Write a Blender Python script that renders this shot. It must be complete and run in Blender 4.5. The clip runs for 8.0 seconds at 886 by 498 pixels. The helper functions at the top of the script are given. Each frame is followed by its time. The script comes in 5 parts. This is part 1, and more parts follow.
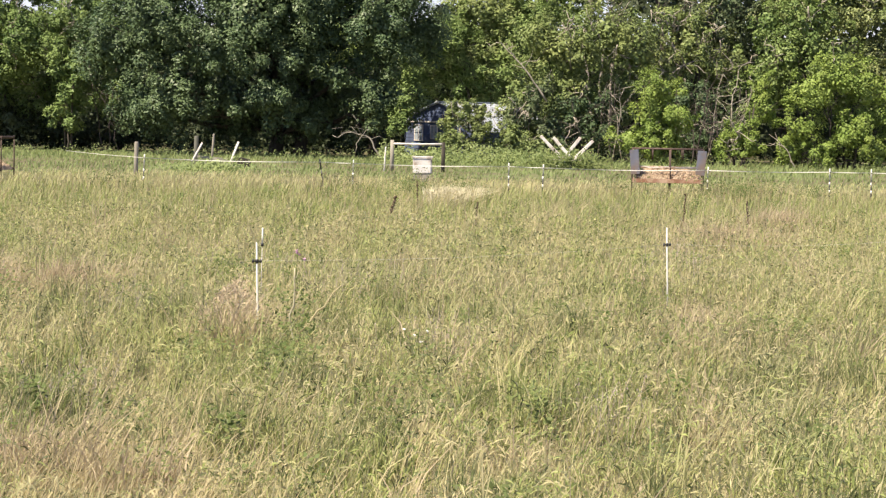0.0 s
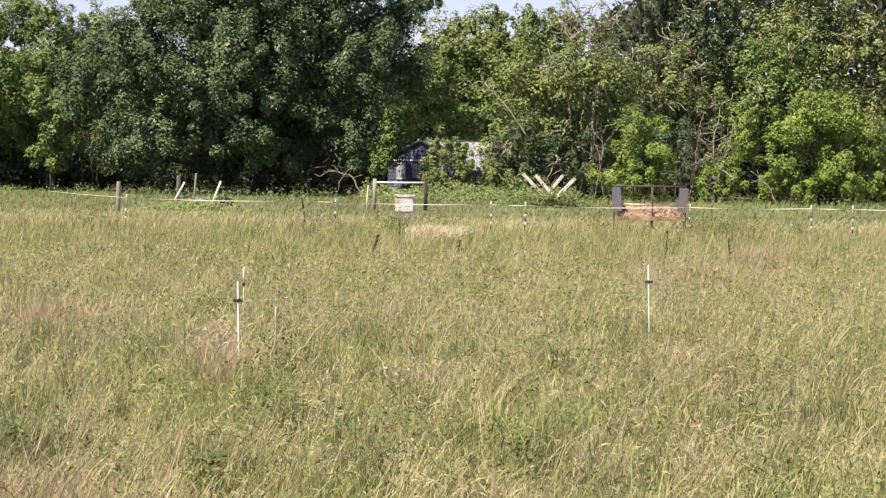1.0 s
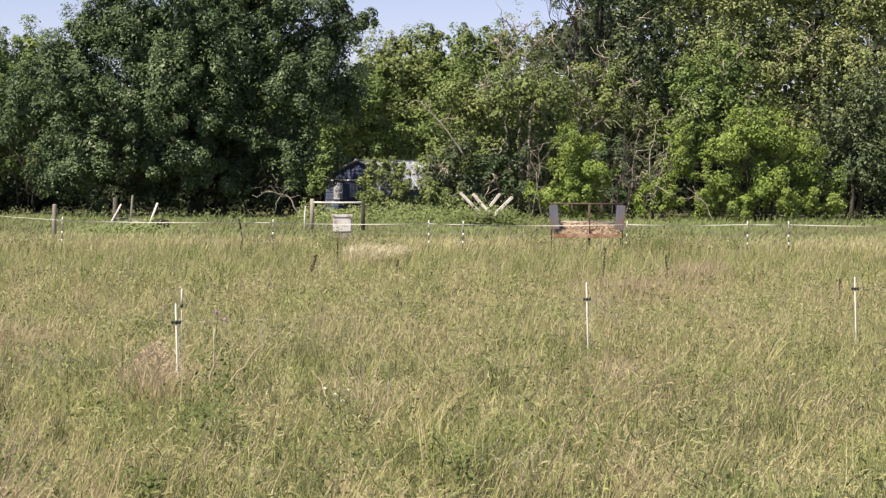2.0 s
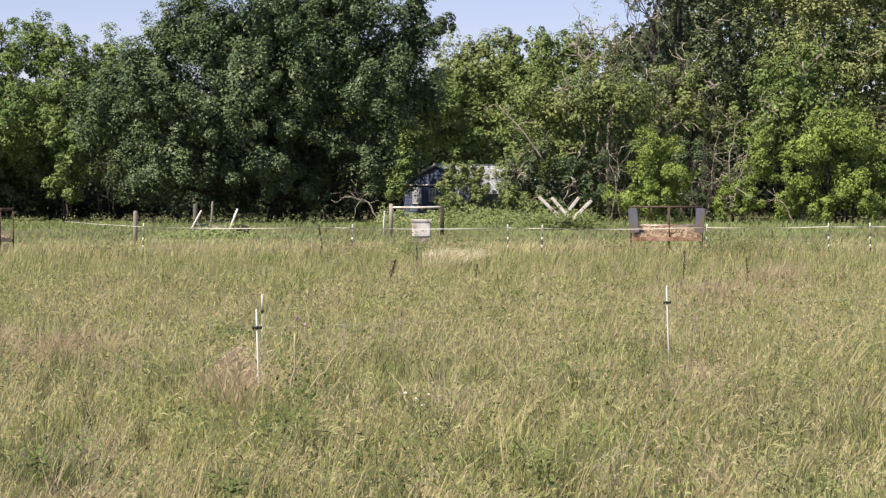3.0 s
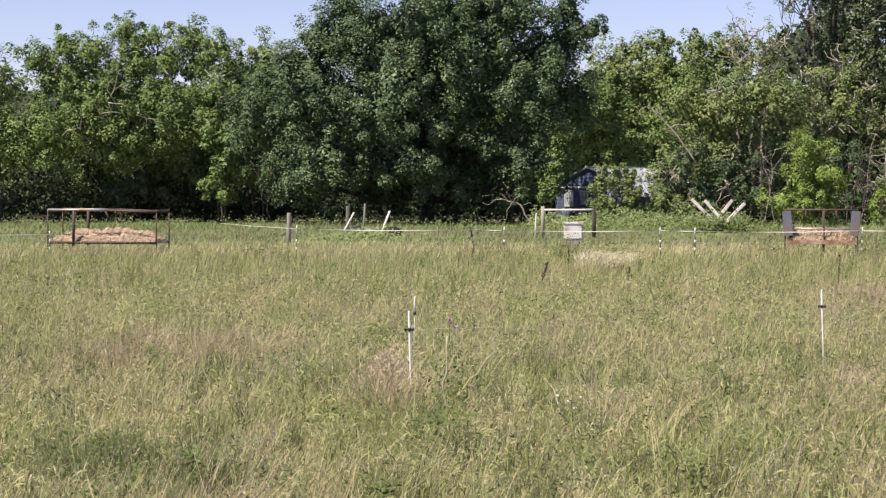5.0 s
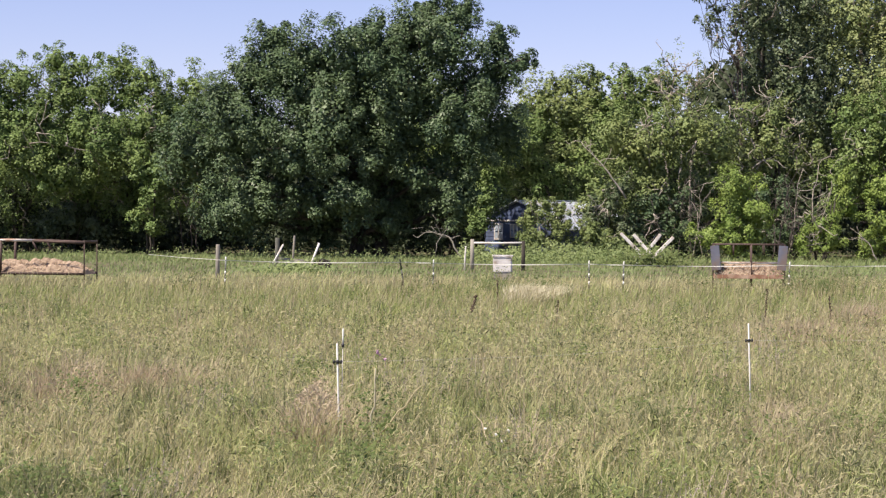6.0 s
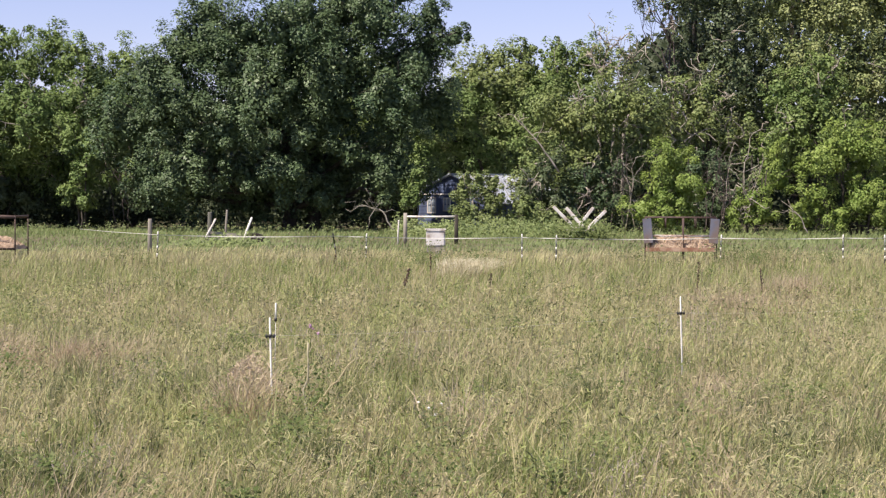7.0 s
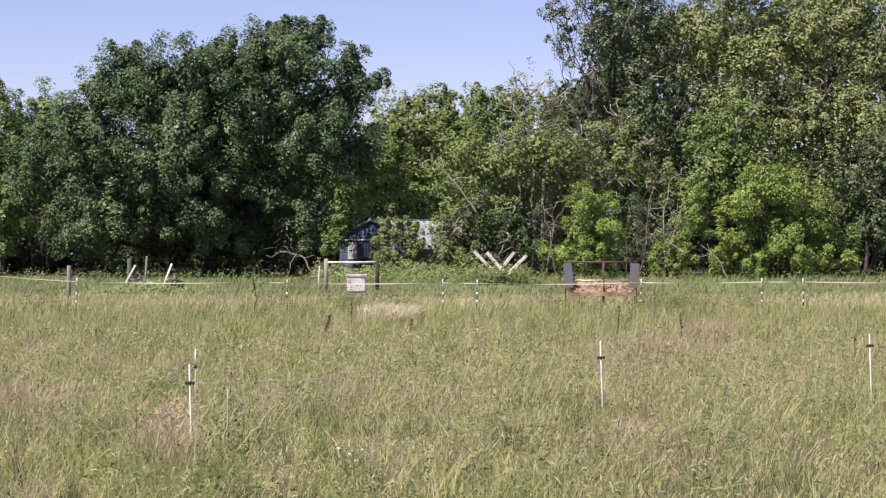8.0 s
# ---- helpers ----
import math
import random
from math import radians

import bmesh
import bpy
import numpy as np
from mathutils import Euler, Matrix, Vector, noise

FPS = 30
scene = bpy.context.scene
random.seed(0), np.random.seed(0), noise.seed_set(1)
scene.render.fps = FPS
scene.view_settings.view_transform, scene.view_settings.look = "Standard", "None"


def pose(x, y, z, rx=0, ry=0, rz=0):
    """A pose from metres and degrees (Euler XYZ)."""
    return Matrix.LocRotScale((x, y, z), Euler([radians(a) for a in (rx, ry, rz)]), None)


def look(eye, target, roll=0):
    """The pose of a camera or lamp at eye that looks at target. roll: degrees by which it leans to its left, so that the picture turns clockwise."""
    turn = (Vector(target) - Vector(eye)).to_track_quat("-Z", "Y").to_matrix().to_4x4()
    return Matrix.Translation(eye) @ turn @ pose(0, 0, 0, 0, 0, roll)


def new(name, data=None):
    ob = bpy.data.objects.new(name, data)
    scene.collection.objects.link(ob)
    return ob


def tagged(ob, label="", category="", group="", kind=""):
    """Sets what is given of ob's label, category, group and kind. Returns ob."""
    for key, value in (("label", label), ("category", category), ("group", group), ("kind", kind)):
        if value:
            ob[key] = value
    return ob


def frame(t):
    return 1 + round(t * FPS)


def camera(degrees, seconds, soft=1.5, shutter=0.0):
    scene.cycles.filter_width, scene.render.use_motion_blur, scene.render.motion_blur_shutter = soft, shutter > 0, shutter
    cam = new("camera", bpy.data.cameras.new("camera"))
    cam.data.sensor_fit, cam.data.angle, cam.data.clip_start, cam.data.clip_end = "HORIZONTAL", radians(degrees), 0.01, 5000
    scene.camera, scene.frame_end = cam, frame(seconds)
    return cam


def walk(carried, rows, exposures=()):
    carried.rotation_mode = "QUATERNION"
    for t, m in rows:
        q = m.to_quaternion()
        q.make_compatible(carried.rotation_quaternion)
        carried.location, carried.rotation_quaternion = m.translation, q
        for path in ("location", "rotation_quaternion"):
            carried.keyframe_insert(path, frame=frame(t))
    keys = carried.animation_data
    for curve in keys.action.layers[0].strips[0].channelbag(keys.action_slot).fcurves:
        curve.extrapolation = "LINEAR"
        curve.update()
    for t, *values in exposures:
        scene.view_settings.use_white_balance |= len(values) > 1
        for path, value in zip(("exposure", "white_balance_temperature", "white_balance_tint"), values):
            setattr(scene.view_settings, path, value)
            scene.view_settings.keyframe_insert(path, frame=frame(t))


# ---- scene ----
# ---- camera ----
cam = camera(23.0, 8.0, 1.3)
EYE = 2.2
# seconds, sideways metres, yaw, pitch, roll
ROWS = [
    (0, -0.014, -0.335, -3.427, -1.146),
    (0.1, -0.013, -0.041, -3.408, -1.034),
    (0.2, -0.011, 0.214, -3.384, -0.921),
    (0.3, -0.01, 0.348, -3.296, -0.809),
    (0.4, -0.008, 0.451, -3.254, -0.696),
    (0.5, -0.007, 0.394, -3.179, -0.584),
    (0.6, -0.004, 0.506, -3.072, -0.643),
    (0.7, -0.002, 0.549, -2.872, -0.702),
    (0.8, 0.001, 0.226, -2.623, -0.762),
    (0.9, 0.003, -0.128, -2.558, -0.821),
    (1, 0.006, -0.788, -2.41, -0.88),
    (1.1, 0.009, -1.312, -2.377, -0.923),
    (1.2, 0.012, -1.875, -2.288, -0.967),
    (1.3, 0.014, -2.297, -2.215, -0.983),
    (1.4, 0.014, -2.585, -2.151, -0.955),
    (1.5, 0.014, -2.756, -2.093, -0.89),
    (1.6, 0.012, -2.826, -2.041, -0.799),
    (1.7, 0.01, -2.813, -1.995, -0.689),
    (1.8, 0.008, -2.733, -1.955, -0.57),
    (1.9, 0.006, -2.604, -1.919, -0.45),
    (2, 0.003, -2.443, -1.887, -0.339),
    (2.1, 0.001, -2.265, -1.859, -0.245),
    (2.2, 0, -2.09, -1.833, -0.177),
    (2.3, 0, -1.932, -1.81, -0.143),
    (2.4, 0.001, -1.772, -1.751, -0.141),
    (2.5, 0.002, -1.592, -1.755, -0.138),
    (2.6, 0.001, -1.428, -1.731, -0.096),
    (2.7, 0.001, -1.281, -1.722, -0.054),
    (2.8, 0, -0.952, -1.726, -0.012),
    (2.9, -0, -0.683, -1.745, 0.03),
    (3, -0.001, -0.376, -1.778, 0.072),
    (3.1, -0.002, -0.204, -1.777, 0.079),
    (3.2, -0.002, -0.054, -1.775, 0.087),
    (3.3, -0.003, 0.11, -1.776, 0.094),
    (3.4, -0.003, 0.229, -1.743, 0.102),
    (3.5, -0.004, 0.426, -1.721, 0.109),
    (3.6, -0.006, 0.577, -1.63, 0.086),
    (3.7, -0.008, 0.79, -1.565, 0.064),
    (3.8, -0.009, 1.202, -1.485, 0.041),
    (3.9, -0.011, 1.492, -1.42, 0.019),
    (4, -0.013, 2.103, -1.361, -0.004),
    (4.1, -0.014, 2.379, -1.326, -0.101),
    (4.2, -0.015, 2.65, -1.32, -0.198),
    (4.3, -0.016, 2.951, -1.312, -0.239),
    (4.4, -0.016, 3.197, -1.339, -0.244),
    (4.5, -0.015, 3.39, -1.391, -0.222),
    (4.6, -0.015, 3.532, -1.459, -0.18),
    (4.7, -0.013, 3.624, -1.534, -0.127),
    (4.8, -0.012, 3.666, -1.607, -0.07),
    (4.9, -0.01, 3.662, -1.669, -0.018),
    (5, -0.009, 3.611, -1.711, 0.022),
    (5.1, -0.007, 3.515, -1.723, 0.04),
    (5.2, -0.006, 3.376, -1.696, 0.03),
    (5.3, -0.005, 3.195, -1.622, -0.017),
    (5.4, -0.003, 3.036, -1.563, -0.129),
    (5.5, -0.002, 2.722, -1.376, -0.241),
    (5.6, -0.002, 2.483, -1.264, -0.258),
    (5.7, -0.002, 2.054, -1.151, -0.276),
    (5.8, -0.001, 1.931, -1.069, -0.293),
    (5.9, -0.001, 1.839, -0.972, -0.311),
    (6, -0.001, 1.766, -0.848, -0.328),
    (6.1, -0, 1.672, -0.79, -0.298),
    (6.2, 0.001, 1.551, -0.722, -0.268),
    (6.3, 0.001, 1.369, -0.714, -0.239),
    (6.4, 0.002, 1.003, -0.829, -0.209),
    (6.5, 0.003, 0.658, -1.288, -0.179),
    (6.6, 0.003, 0.507, -1.385, -0.185),
    (6.7, 0.003, 0.355, -1.469, -0.191),
    (6.8, 0.004, 0.219, -1.539, -0.197),
    (6.9, 0.004, 0.144, -1.546, -0.203),
    (7, 0.004, 0.006, -1.531, -0.209),
    (7.1, 0.005, -0.207, -1.572, -0.181),
    (7.2, 0.005, -0.726, -1.53, -0.152),
    (7.3, 0.006, -1, -1.472, -0.124),
    (7.4, 0.006, -1.198, -1.353, -0.095),
    (7.5, 0.007, -1.4, -1.139, -0.067),
    (7.6, 0.008, -1.558, -1.052, -0.054),
    (7.7, 0.01, -1.735, -0.871, -0.04),
    (7.8, 0.011, -1.866, -0.659, -0.027),
    (7.9, 0.013, -1.967, -0.508, -0.013),
    (8, 0.014, -2.071, -0.332, 0),
]
walk(cam, [(t, pose(x, 0, EYE, 90 + pitch, roll, yaw)) for t, x, yaw, pitch, roll in ROWS],
     [(0.0, 1.13, 7300, 8.5), (0.5, 1.09, 7300, 8.5), (1.0, 1.0, 7350, 10.5), (2.3, 0.77, 7100, 10.5), (4.2, 0.79, 6950, 10.5), (5.5, 0.79, 6700, 12.5), (8.0, 0.77, 6650, 15)])

# ---- light ----
SUN_AZ, SUN_EL = radians(-125), radians(57)
world = bpy.data.worlds.new("sky")
scene.world = world
world.use_nodes = True
wn = world.node_tree.nodes
sky = wn.new("ShaderNodeTexSky")
sky.sky_type = "NISHITA"
sky.sun_disc = False
sky.sun_elevation, sky.sun_rotation = SUN_EL, SUN_AZ
sky.air_density, sky.dust_density, sky.ozone_density = 1.0, 0.0, 1.0
sky.altitude = 1500
tint = wn.new("ShaderNodeMix")
tint.data_type, tint.blend_type = "RGBA", "MULTIPLY"
tint.inputs[0].default_value, tint.inputs[7].default_value = 1.0, (1.02, 0.915, 1.16, 1)
world.node_tree.links.new(sky.outputs[0], tint.inputs[6])
world.node_tree.links.new(tint.outputs[2], wn["Background"].inputs[0])
wn["Background"].inputs[1].default_value = 0.07
sun = new("sun", bpy.data.lights.new("sun", "SUN"))
sun.data.energy, sun.data.angle, sun.data.color = 5.0, radians(0.6), (1.0, 0.93, 0.82)
way = Vector((math.sin(SUN_AZ) * math.cos(SUN_EL), math.cos(SUN_AZ) * math.cos(SUN_EL), math.sin(SUN_EL)))
sun.matrix_world = look(way * 200, (0, 0, 0))


# ---- materials ----
def nodes(name):
    m = bpy.data.materials.new(name)
    m.use_nodes = True
    return m, m.node_tree.nodes, m.node_tree.links, m.node_tree.nodes["Principled BSDF"]


def ramp(n, stops):
    r = n.new("ShaderNodeValToRGB")
    while len(r.color_ramp.elements) < len(stops):
        r.color_ramp.elements.new(0.5)
    for e, (p, c) in zip(r.color_ramp.elements, stops):
        e.position, e.color = p, (*c, 1)
    return r


def noise_at(n, l, scale, detail=3.0, rough=0.55, stretch=None):
    tex = n.new("ShaderNodeTexNoise")
    tex.inputs["Scale"].default_value, tex.inputs["Detail"].default_value = scale, detail
    tex.inputs["Roughness"].default_value = rough
    geo = n.new("ShaderNodeTexCoord")
    if stretch:
        mp = n.new("ShaderNodeMapping")
        mp.inputs["Scale"].default_value = stretch
        l.new(geo.outputs["Object"], mp.inputs[0])
        l.new(mp.outputs[0], tex.inputs[0])
    else:
        l.new(geo.outputs["Object"], tex.inputs[0])
    return tex.outputs[0]


def mix(n, l, fac, a, b, blend="MIX"):
    x = n.new("ShaderNodeMix")
    x.data_type, x.blend_type = "RGBA", blend
    for sock, val in ((x.inputs[0], fac), (x.inputs[6], a), (x.inputs[7], b)):
        if isinstance(val, (int, float)):
            sock.default_value = val
        elif isinstance(val, tuple):
            sock.default_value = (*val, 1)
        else:
            l.new(val, sock)
    return x.outputs[2]


def plant(name, colours, patch_colours, patch_scale, patch=0.5, clear=0.35, rough=0.6, gloss=0.3, stretch=None, wide=None):
    """Leaves and blades: a colour for each one, drifting in patches, with light passing through. wide: colours of broad patches."""
    m, n, l, b = nodes(name)
    geo = n.new("ShaderNodeNewGeometry")
    k = len(colours) - 1
    each = ramp(n, [(i / k, c) for i, c in enumerate(colours)])
    l.new(geo.outputs["Random Per Island"], each.inputs[0])
    k = len(patch_colours) - 1
    drift = ramp(n, [(0.34 + 0.32 * i / k, c) for i, c in enumerate(patch_colours)])
    l.new(noise_at(n, l, patch_scale, 4.0, 0.55, stretch), drift.inputs[0])
    col = mix(n, l, patch, each.outputs[0], drift.outputs[0])
    if wide:
        k = len(wide) - 1
        broad = ramp(n, [(0.32 + 0.36 * i / k, c) for i, c in enumerate(wide)])
        l.new(noise_at(n, l, 0.6, 4.0, 0.55, (1, 0.4, 0.2)), broad.inputs[0])
        col = mix(n, l, 0.5, col, broad.outputs[0])
    l.new(col, b.inputs["Base Color"])
    b.inputs["Roughness"].default_value = rough
    b.inputs["Specular IOR Level"].default_value = gloss
    tr = n.new("ShaderNodeBsdfTranslucent")
    l.new(col, tr.inputs[0])
    ms = n.new("ShaderNodeMixShader")
    ms.inputs[0].default_value = clear
    l.new(b.outputs[0], ms.inputs[1])
    l.new(tr.outputs[0], ms.inputs[2])
    l.new(ms.outputs[0], n["Material Output"].inputs[0])
    return m


def solid(name, dark, light, scale=6.0, rough=0.7, metal=0.0, bump=0.2, stretch=None, stain=None, stain_scale=1.2):
    m, n, l, b = nodes(name)
    fine = ramp(n, [(0.3, dark), (0.7, light)])
    tex = noise_at(n, l, scale, 5.0, 0.6, stretch)
    l.new(tex, fine.inputs[0])
    col = fine.outputs[0]
    if stain:
        where = ramp(n, [(0.48, (0, 0, 0)), (0.62, (1, 1, 1))])
        l.new(noise_at(n, l, stain_scale, 4.0), where.inputs[0])
        col = mix(n, l, where.outputs[0], col, stain)
    l.new(col, b.inputs["Base Color"])
    b.inputs["Roughness"].default_value, b.inputs["Metallic"].default_value = rough, metal
    if bump:
        bm_ = n.new("ShaderNodeBump")
        bm_.inputs["Strength"].default_value = bump
        bm_.inputs["Distance"].default_value = 0.02
        l.new(tex, bm_.inputs["Height"])
        l.new(bm_.outputs[0], b.inputs["Normal"])
    return m


M_SOIL = solid("soil_and_thatch", (0.06, 0.055, 0.026), (0.15, 0.13, 0.06), 3.0, 0.95, 0, 0.5, None, (0.12, 0.14, 0.05), 0.15)
M_GRASS = plant("straw_grass", [(0.434, 0.416, 0.207), (0.495, 0.478, 0.272), (0.354, 0.371, 0.155), (0.508, 0.49, 0.312), (0.252, 0.282, 0.111)],
                [(0.222, 0.256, 0.0942), (0.512, 0.473, 0.236), (0.323, 0.35, 0.136), (0.568, 0.528, 0.322)], 6.5, 0.45, 0.38, 0.75, 0.15, (1, 0.7, 0.9),
                [(0.262, 0.337, 0.115), (0.467, 0.468, 0.214), (0.635, 0.512, 0.346), (0.478, 0.445, 0.266), (0.312, 0.38, 0.14)])
M_GREEN = plant("green_grass", [(0.194, 0.257, 0.0735), (0.278, 0.336, 0.107), (0.362, 0.383, 0.15), (0.165, 0.215, 0.0672)],
                [(0.105, 0.158, 0.0462), (0.41, 0.43, 0.158)], 7.0, 0.55, 0.28, 0.6, 0.3, (1, 0.7, 0.9))
M_COARSE = plant("coarse_tussock", [(0.0778, 0.114, 0.0408), (0.194, 0.232, 0.0875), (0.448, 0.436, 0.214), (0.0875, 0.118, 0.0467)],
                 [(0.068, 0.0996, 0.037), (0.233, 0.238, 0.107)], 3.0, 0.5, 0.25)
M_RED = plant("reddish_bent_grass", [(0.475, 0.375, 0.255), (0.56, 0.455, 0.325), (0.39, 0.315, 0.195)],
              [(0.39, 0.305, 0.205), (0.47, 0.385, 0.265)], 2.2, 0.4, 0.3)
M_SEED = plant("seed_heads", [(0.4, 0.36, 0.19), (0.45, 0.415, 0.245), (0.35, 0.3, 0.157)],
               [(0.415, 0.37, 0.205), (0.38, 0.3, 0.186)], 0.5, 0.4, 0.35)
M_HAZE = plant("purplish_seed_heads", [(0.42, 0.34, 0.32), (0.47, 0.385, 0.345), (0.37, 0.29, 0.285)], [(0.42, 0.33, 0.32), (0.45, 0.38, 0.34)], 1.0, 0.4, 0.3)
M_PASTURE = plant("grazed_grass", [(0.149, 0.209, 0.0758), (0.219, 0.277, 0.107), (0.306, 0.34, 0.147)],
                  [(0.158, 0.223, 0.0758), (0.28, 0.325, 0.133)], 0.3, 0.5, 0.3)
M_WEED = plant("broad_weeds", [(0.0972, 0.142, 0.0446), (0.146, 0.19, 0.0648), (0.211, 0.239, 0.0972)], [(0.0972, 0.146, 0.0446), (0.186, 0.211, 0.081)], 1.0, 0.4, 0.4, 0.6, 0.2)
M_WIRY = plant("dark_weeds", [(0.0729, 0.105, 0.0405), (0.121, 0.154, 0.0607), (0.105, 0.0891, 0.0486)], [(0.0729, 0.0972, 0.0405), (0.138, 0.154, 0.0689)], 2.0, 0.4, 0.2)
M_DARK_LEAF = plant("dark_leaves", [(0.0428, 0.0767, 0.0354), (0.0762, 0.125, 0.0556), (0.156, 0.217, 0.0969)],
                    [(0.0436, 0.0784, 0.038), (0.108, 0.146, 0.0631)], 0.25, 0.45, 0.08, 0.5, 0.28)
M_LEAF = plant("green_leaves", [(0.0842, 0.14, 0.041), (0.148, 0.222, 0.0667), (0.23, 0.297, 0.103)],
               [(0.0718, 0.129, 0.037), (0.244, 0.302, 0.0978)], 0.35, 0.5, 0.15, 0.55, 0.22)
M_OLIVE = plant("olive_leaves", [(0.09, 0.138, 0.046), (0.166, 0.22, 0.075), (0.256, 0.3, 0.118)],
                [(0.0864, 0.14, 0.0431), (0.302, 0.33, 0.122)], 0.35, 0.5, 0.15, 0.55, 0.22)
M_BRIGHT = plant("bright_leaves", [(0.115, 0.19, 0.0399), (0.192, 0.275, 0.0627), (0.279, 0.351, 0.095)],
                 [(0.115, 0.19, 0.0399), (0.297, 0.356, 0.0931)], 0.6, 0.45, 0.15, 0.55, 0.22)
M_PALE_OLIVE = plant("pale_olive_leaves", [(0.115, 0.16, 0.06), (0.205, 0.254, 0.098), (0.33, 0.358, 0.16)],
                     [(0.11, 0.158, 0.055), (0.355, 0.37, 0.16)], 0.35, 0.5, 0.14, 0.55, 0.22)
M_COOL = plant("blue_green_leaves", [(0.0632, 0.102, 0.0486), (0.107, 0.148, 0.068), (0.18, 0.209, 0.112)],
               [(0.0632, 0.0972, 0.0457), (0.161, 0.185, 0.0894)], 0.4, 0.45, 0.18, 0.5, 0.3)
# leaf tone set below ordinary foliage to stand for deep woodland shade
M_SHADY = plant("shade_dark_leaves", [(0.028, 0.042, 0.021), (0.042, 0.06, 0.027), (0.06, 0.076, 0.034)],
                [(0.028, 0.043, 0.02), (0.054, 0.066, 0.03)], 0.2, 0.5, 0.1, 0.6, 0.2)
M_DRY = plant("dead_straw", [(0.446, 0.356, 0.194), (0.551, 0.47, 0.292), (0.405, 0.34, 0.162)], [(0.405, 0.34, 0.194), (0.527, 0.454, 0.292)], 2.0, 0.4, 0.3)
M_BLEACHED = plant("bleached_straw", [(0.55, 0.5, 0.34), (0.63, 0.58, 0.42)], [(0.5, 0.45, 0.3), (0.62, 0.57, 0.4)], 2.0, 0.4, 0.3)
M_LOOSE_HAY = plant("loose_hay", [(0.5, 0.38, 0.27), (0.62, 0.5, 0.37), (0.36, 0.25, 0.16)], [(0.36, 0.26, 0.17), (0.55, 0.43, 0.31)], 3.0, 0.4, 0.2)
M_HAY = solid("hay", (0.2, 0.135, 0.09), (0.46, 0.345, 0.25), 9.0, 0.95, 0, 0.8, (1, 1, 3))
M_BARK = solid("bark", (0.03, 0.025, 0.019), (0.085, 0.072, 0.056), 5.0, 0.95, 0, 0.8, (1, 1, 0.2))
M_PALE_BARK = solid("bleached_branches", (0.26, 0.22, 0.18), (0.46, 0.41, 0.35), 8.0, 0.9, 0, 0.4, (1, 1, 0.3))
M_TWIG = solid("dry_twigs", (0.05, 0.039, 0.036), (0.115, 0.092, 0.083), 4.0, 0.95, 0, 0.3)
M_MOSSY = solid("mossy_dark_wood", (0.085, 0.085, 0.07), (0.19, 0.18, 0.15), 6.0, 0.95, 0, 0.5, (1, 1, 0.2))
M_WHITE_ROD = solid("white_fibreglass", (0.72, 0.7, 0.64), (0.84, 0.83, 0.78), 12.0, 0.45, 0, 0.05)
M_BLACK = solid("black_plastic", (0.012, 0.012, 0.013), (0.03, 0.03, 0.03), 20.0, 0.5, 0, 0.05)
M_TAPE = solid("white_polytape", (0.5, 0.48, 0.43), (0.7, 0.68, 0.62), 30.0, 0.6, 0, 0.05)
M_WOOD = solid("weathered_wood", (0.2, 0.18, 0.15), (0.36, 0.33, 0.28), 6.0, 0.9, 0, 0.5, (1, 1, 0.15))
M_WHITE_PAINT = solid("chalky_white_paint", (0.62, 0.58, 0.53), (0.8, 0.77, 0.73), 5.0, 0.8, 0, 0.3, (1, 1, 0.3), (0.5, 0.42, 0.36), 1.5)
M_STEEL = solid("dark_rusty_steel", (0.045, 0.03, 0.026), (0.11, 0.07, 0.055), 9.0, 0.7, 0.3, 0.3)
M_PIPE = solid("galvanised_pipe", (0.3, 0.29, 0.28), (0.46, 0.44, 0.42), 9.0, 0.5, 0.5, 0.1, None, (0.25, 0.15, 0.1), 2.0)
M_SHEET = solid("grey_sheet_metal", (0.12, 0.125, 0.16), (0.19, 0.195, 0.24), 2.0, 0.55, 0.2, 0.1, None, (0.2, 0.15, 0.13), 1.6)
M_RUST_SHEET = solid("rust_pink_sheet", (0.38, 0.25, 0.18), (0.54, 0.39, 0.28), 4.0, 0.85, 0.1, 0.2, (1, 1, 0.4), (0.26, 0.13, 0.08), 1.8)
M_SHED_WALL = solid("blue_grey_cladding", (0.045, 0.065, 0.13), (0.09, 0.12, 0.21), 2.5, 0.7, 0.1, 0.2, (1, 1, 0.3), (0.06, 0.07, 0.11), 0.8)
M_ROOF = solid("pale_metal_roof", (0.42, 0.47, 0.53), (0.6, 0.65, 0.71), 3.0, 0.5, 0.1, 0.15, None, (0.26, 0.27, 0.3), 2.2)
M_OLD_ROOF = solid("stained_metal_roof", (0.24, 0.26, 0.3), (0.42, 0.45, 0.5), 3.0, 0.6, 0.1, 0.15, None, (0.3, 0.28, 0.28), 1.5)
# pale base colour stands for the white reflections in the shed's panes
M_GLASS = solid("pale_reflecting_glass", (0.26, 0.3, 0.35), (0.46, 0.5, 0.54), 5.0, 0.25, 0.0, 0.05)
M_TUB = solid("chalky_grey_white_plastic", (0.6, 0.57, 0.55), (0.76, 0.73, 0.71), 6.0, 0.7, 0, 0.1, None, (0.36, 0.3, 0.25), 3.0)
M_PURPLE = solid("purple_florets", (0.4, 0.2, 0.34), (0.56, 0.36, 0.46), 40.0, 0.8, 0, 0.2)
M_PETAL = solid("white_florets", (0.66, 0.65, 0.58), (0.82, 0.81, 0.76), 40.0, 0.8, 0, 0.1)
M_DOCK = solid("dark_brown_seed_stalk", (0.045, 0.03, 0.02), (0.11, 0.07, 0.045), 20.0, 0.9, 0, 0.4)


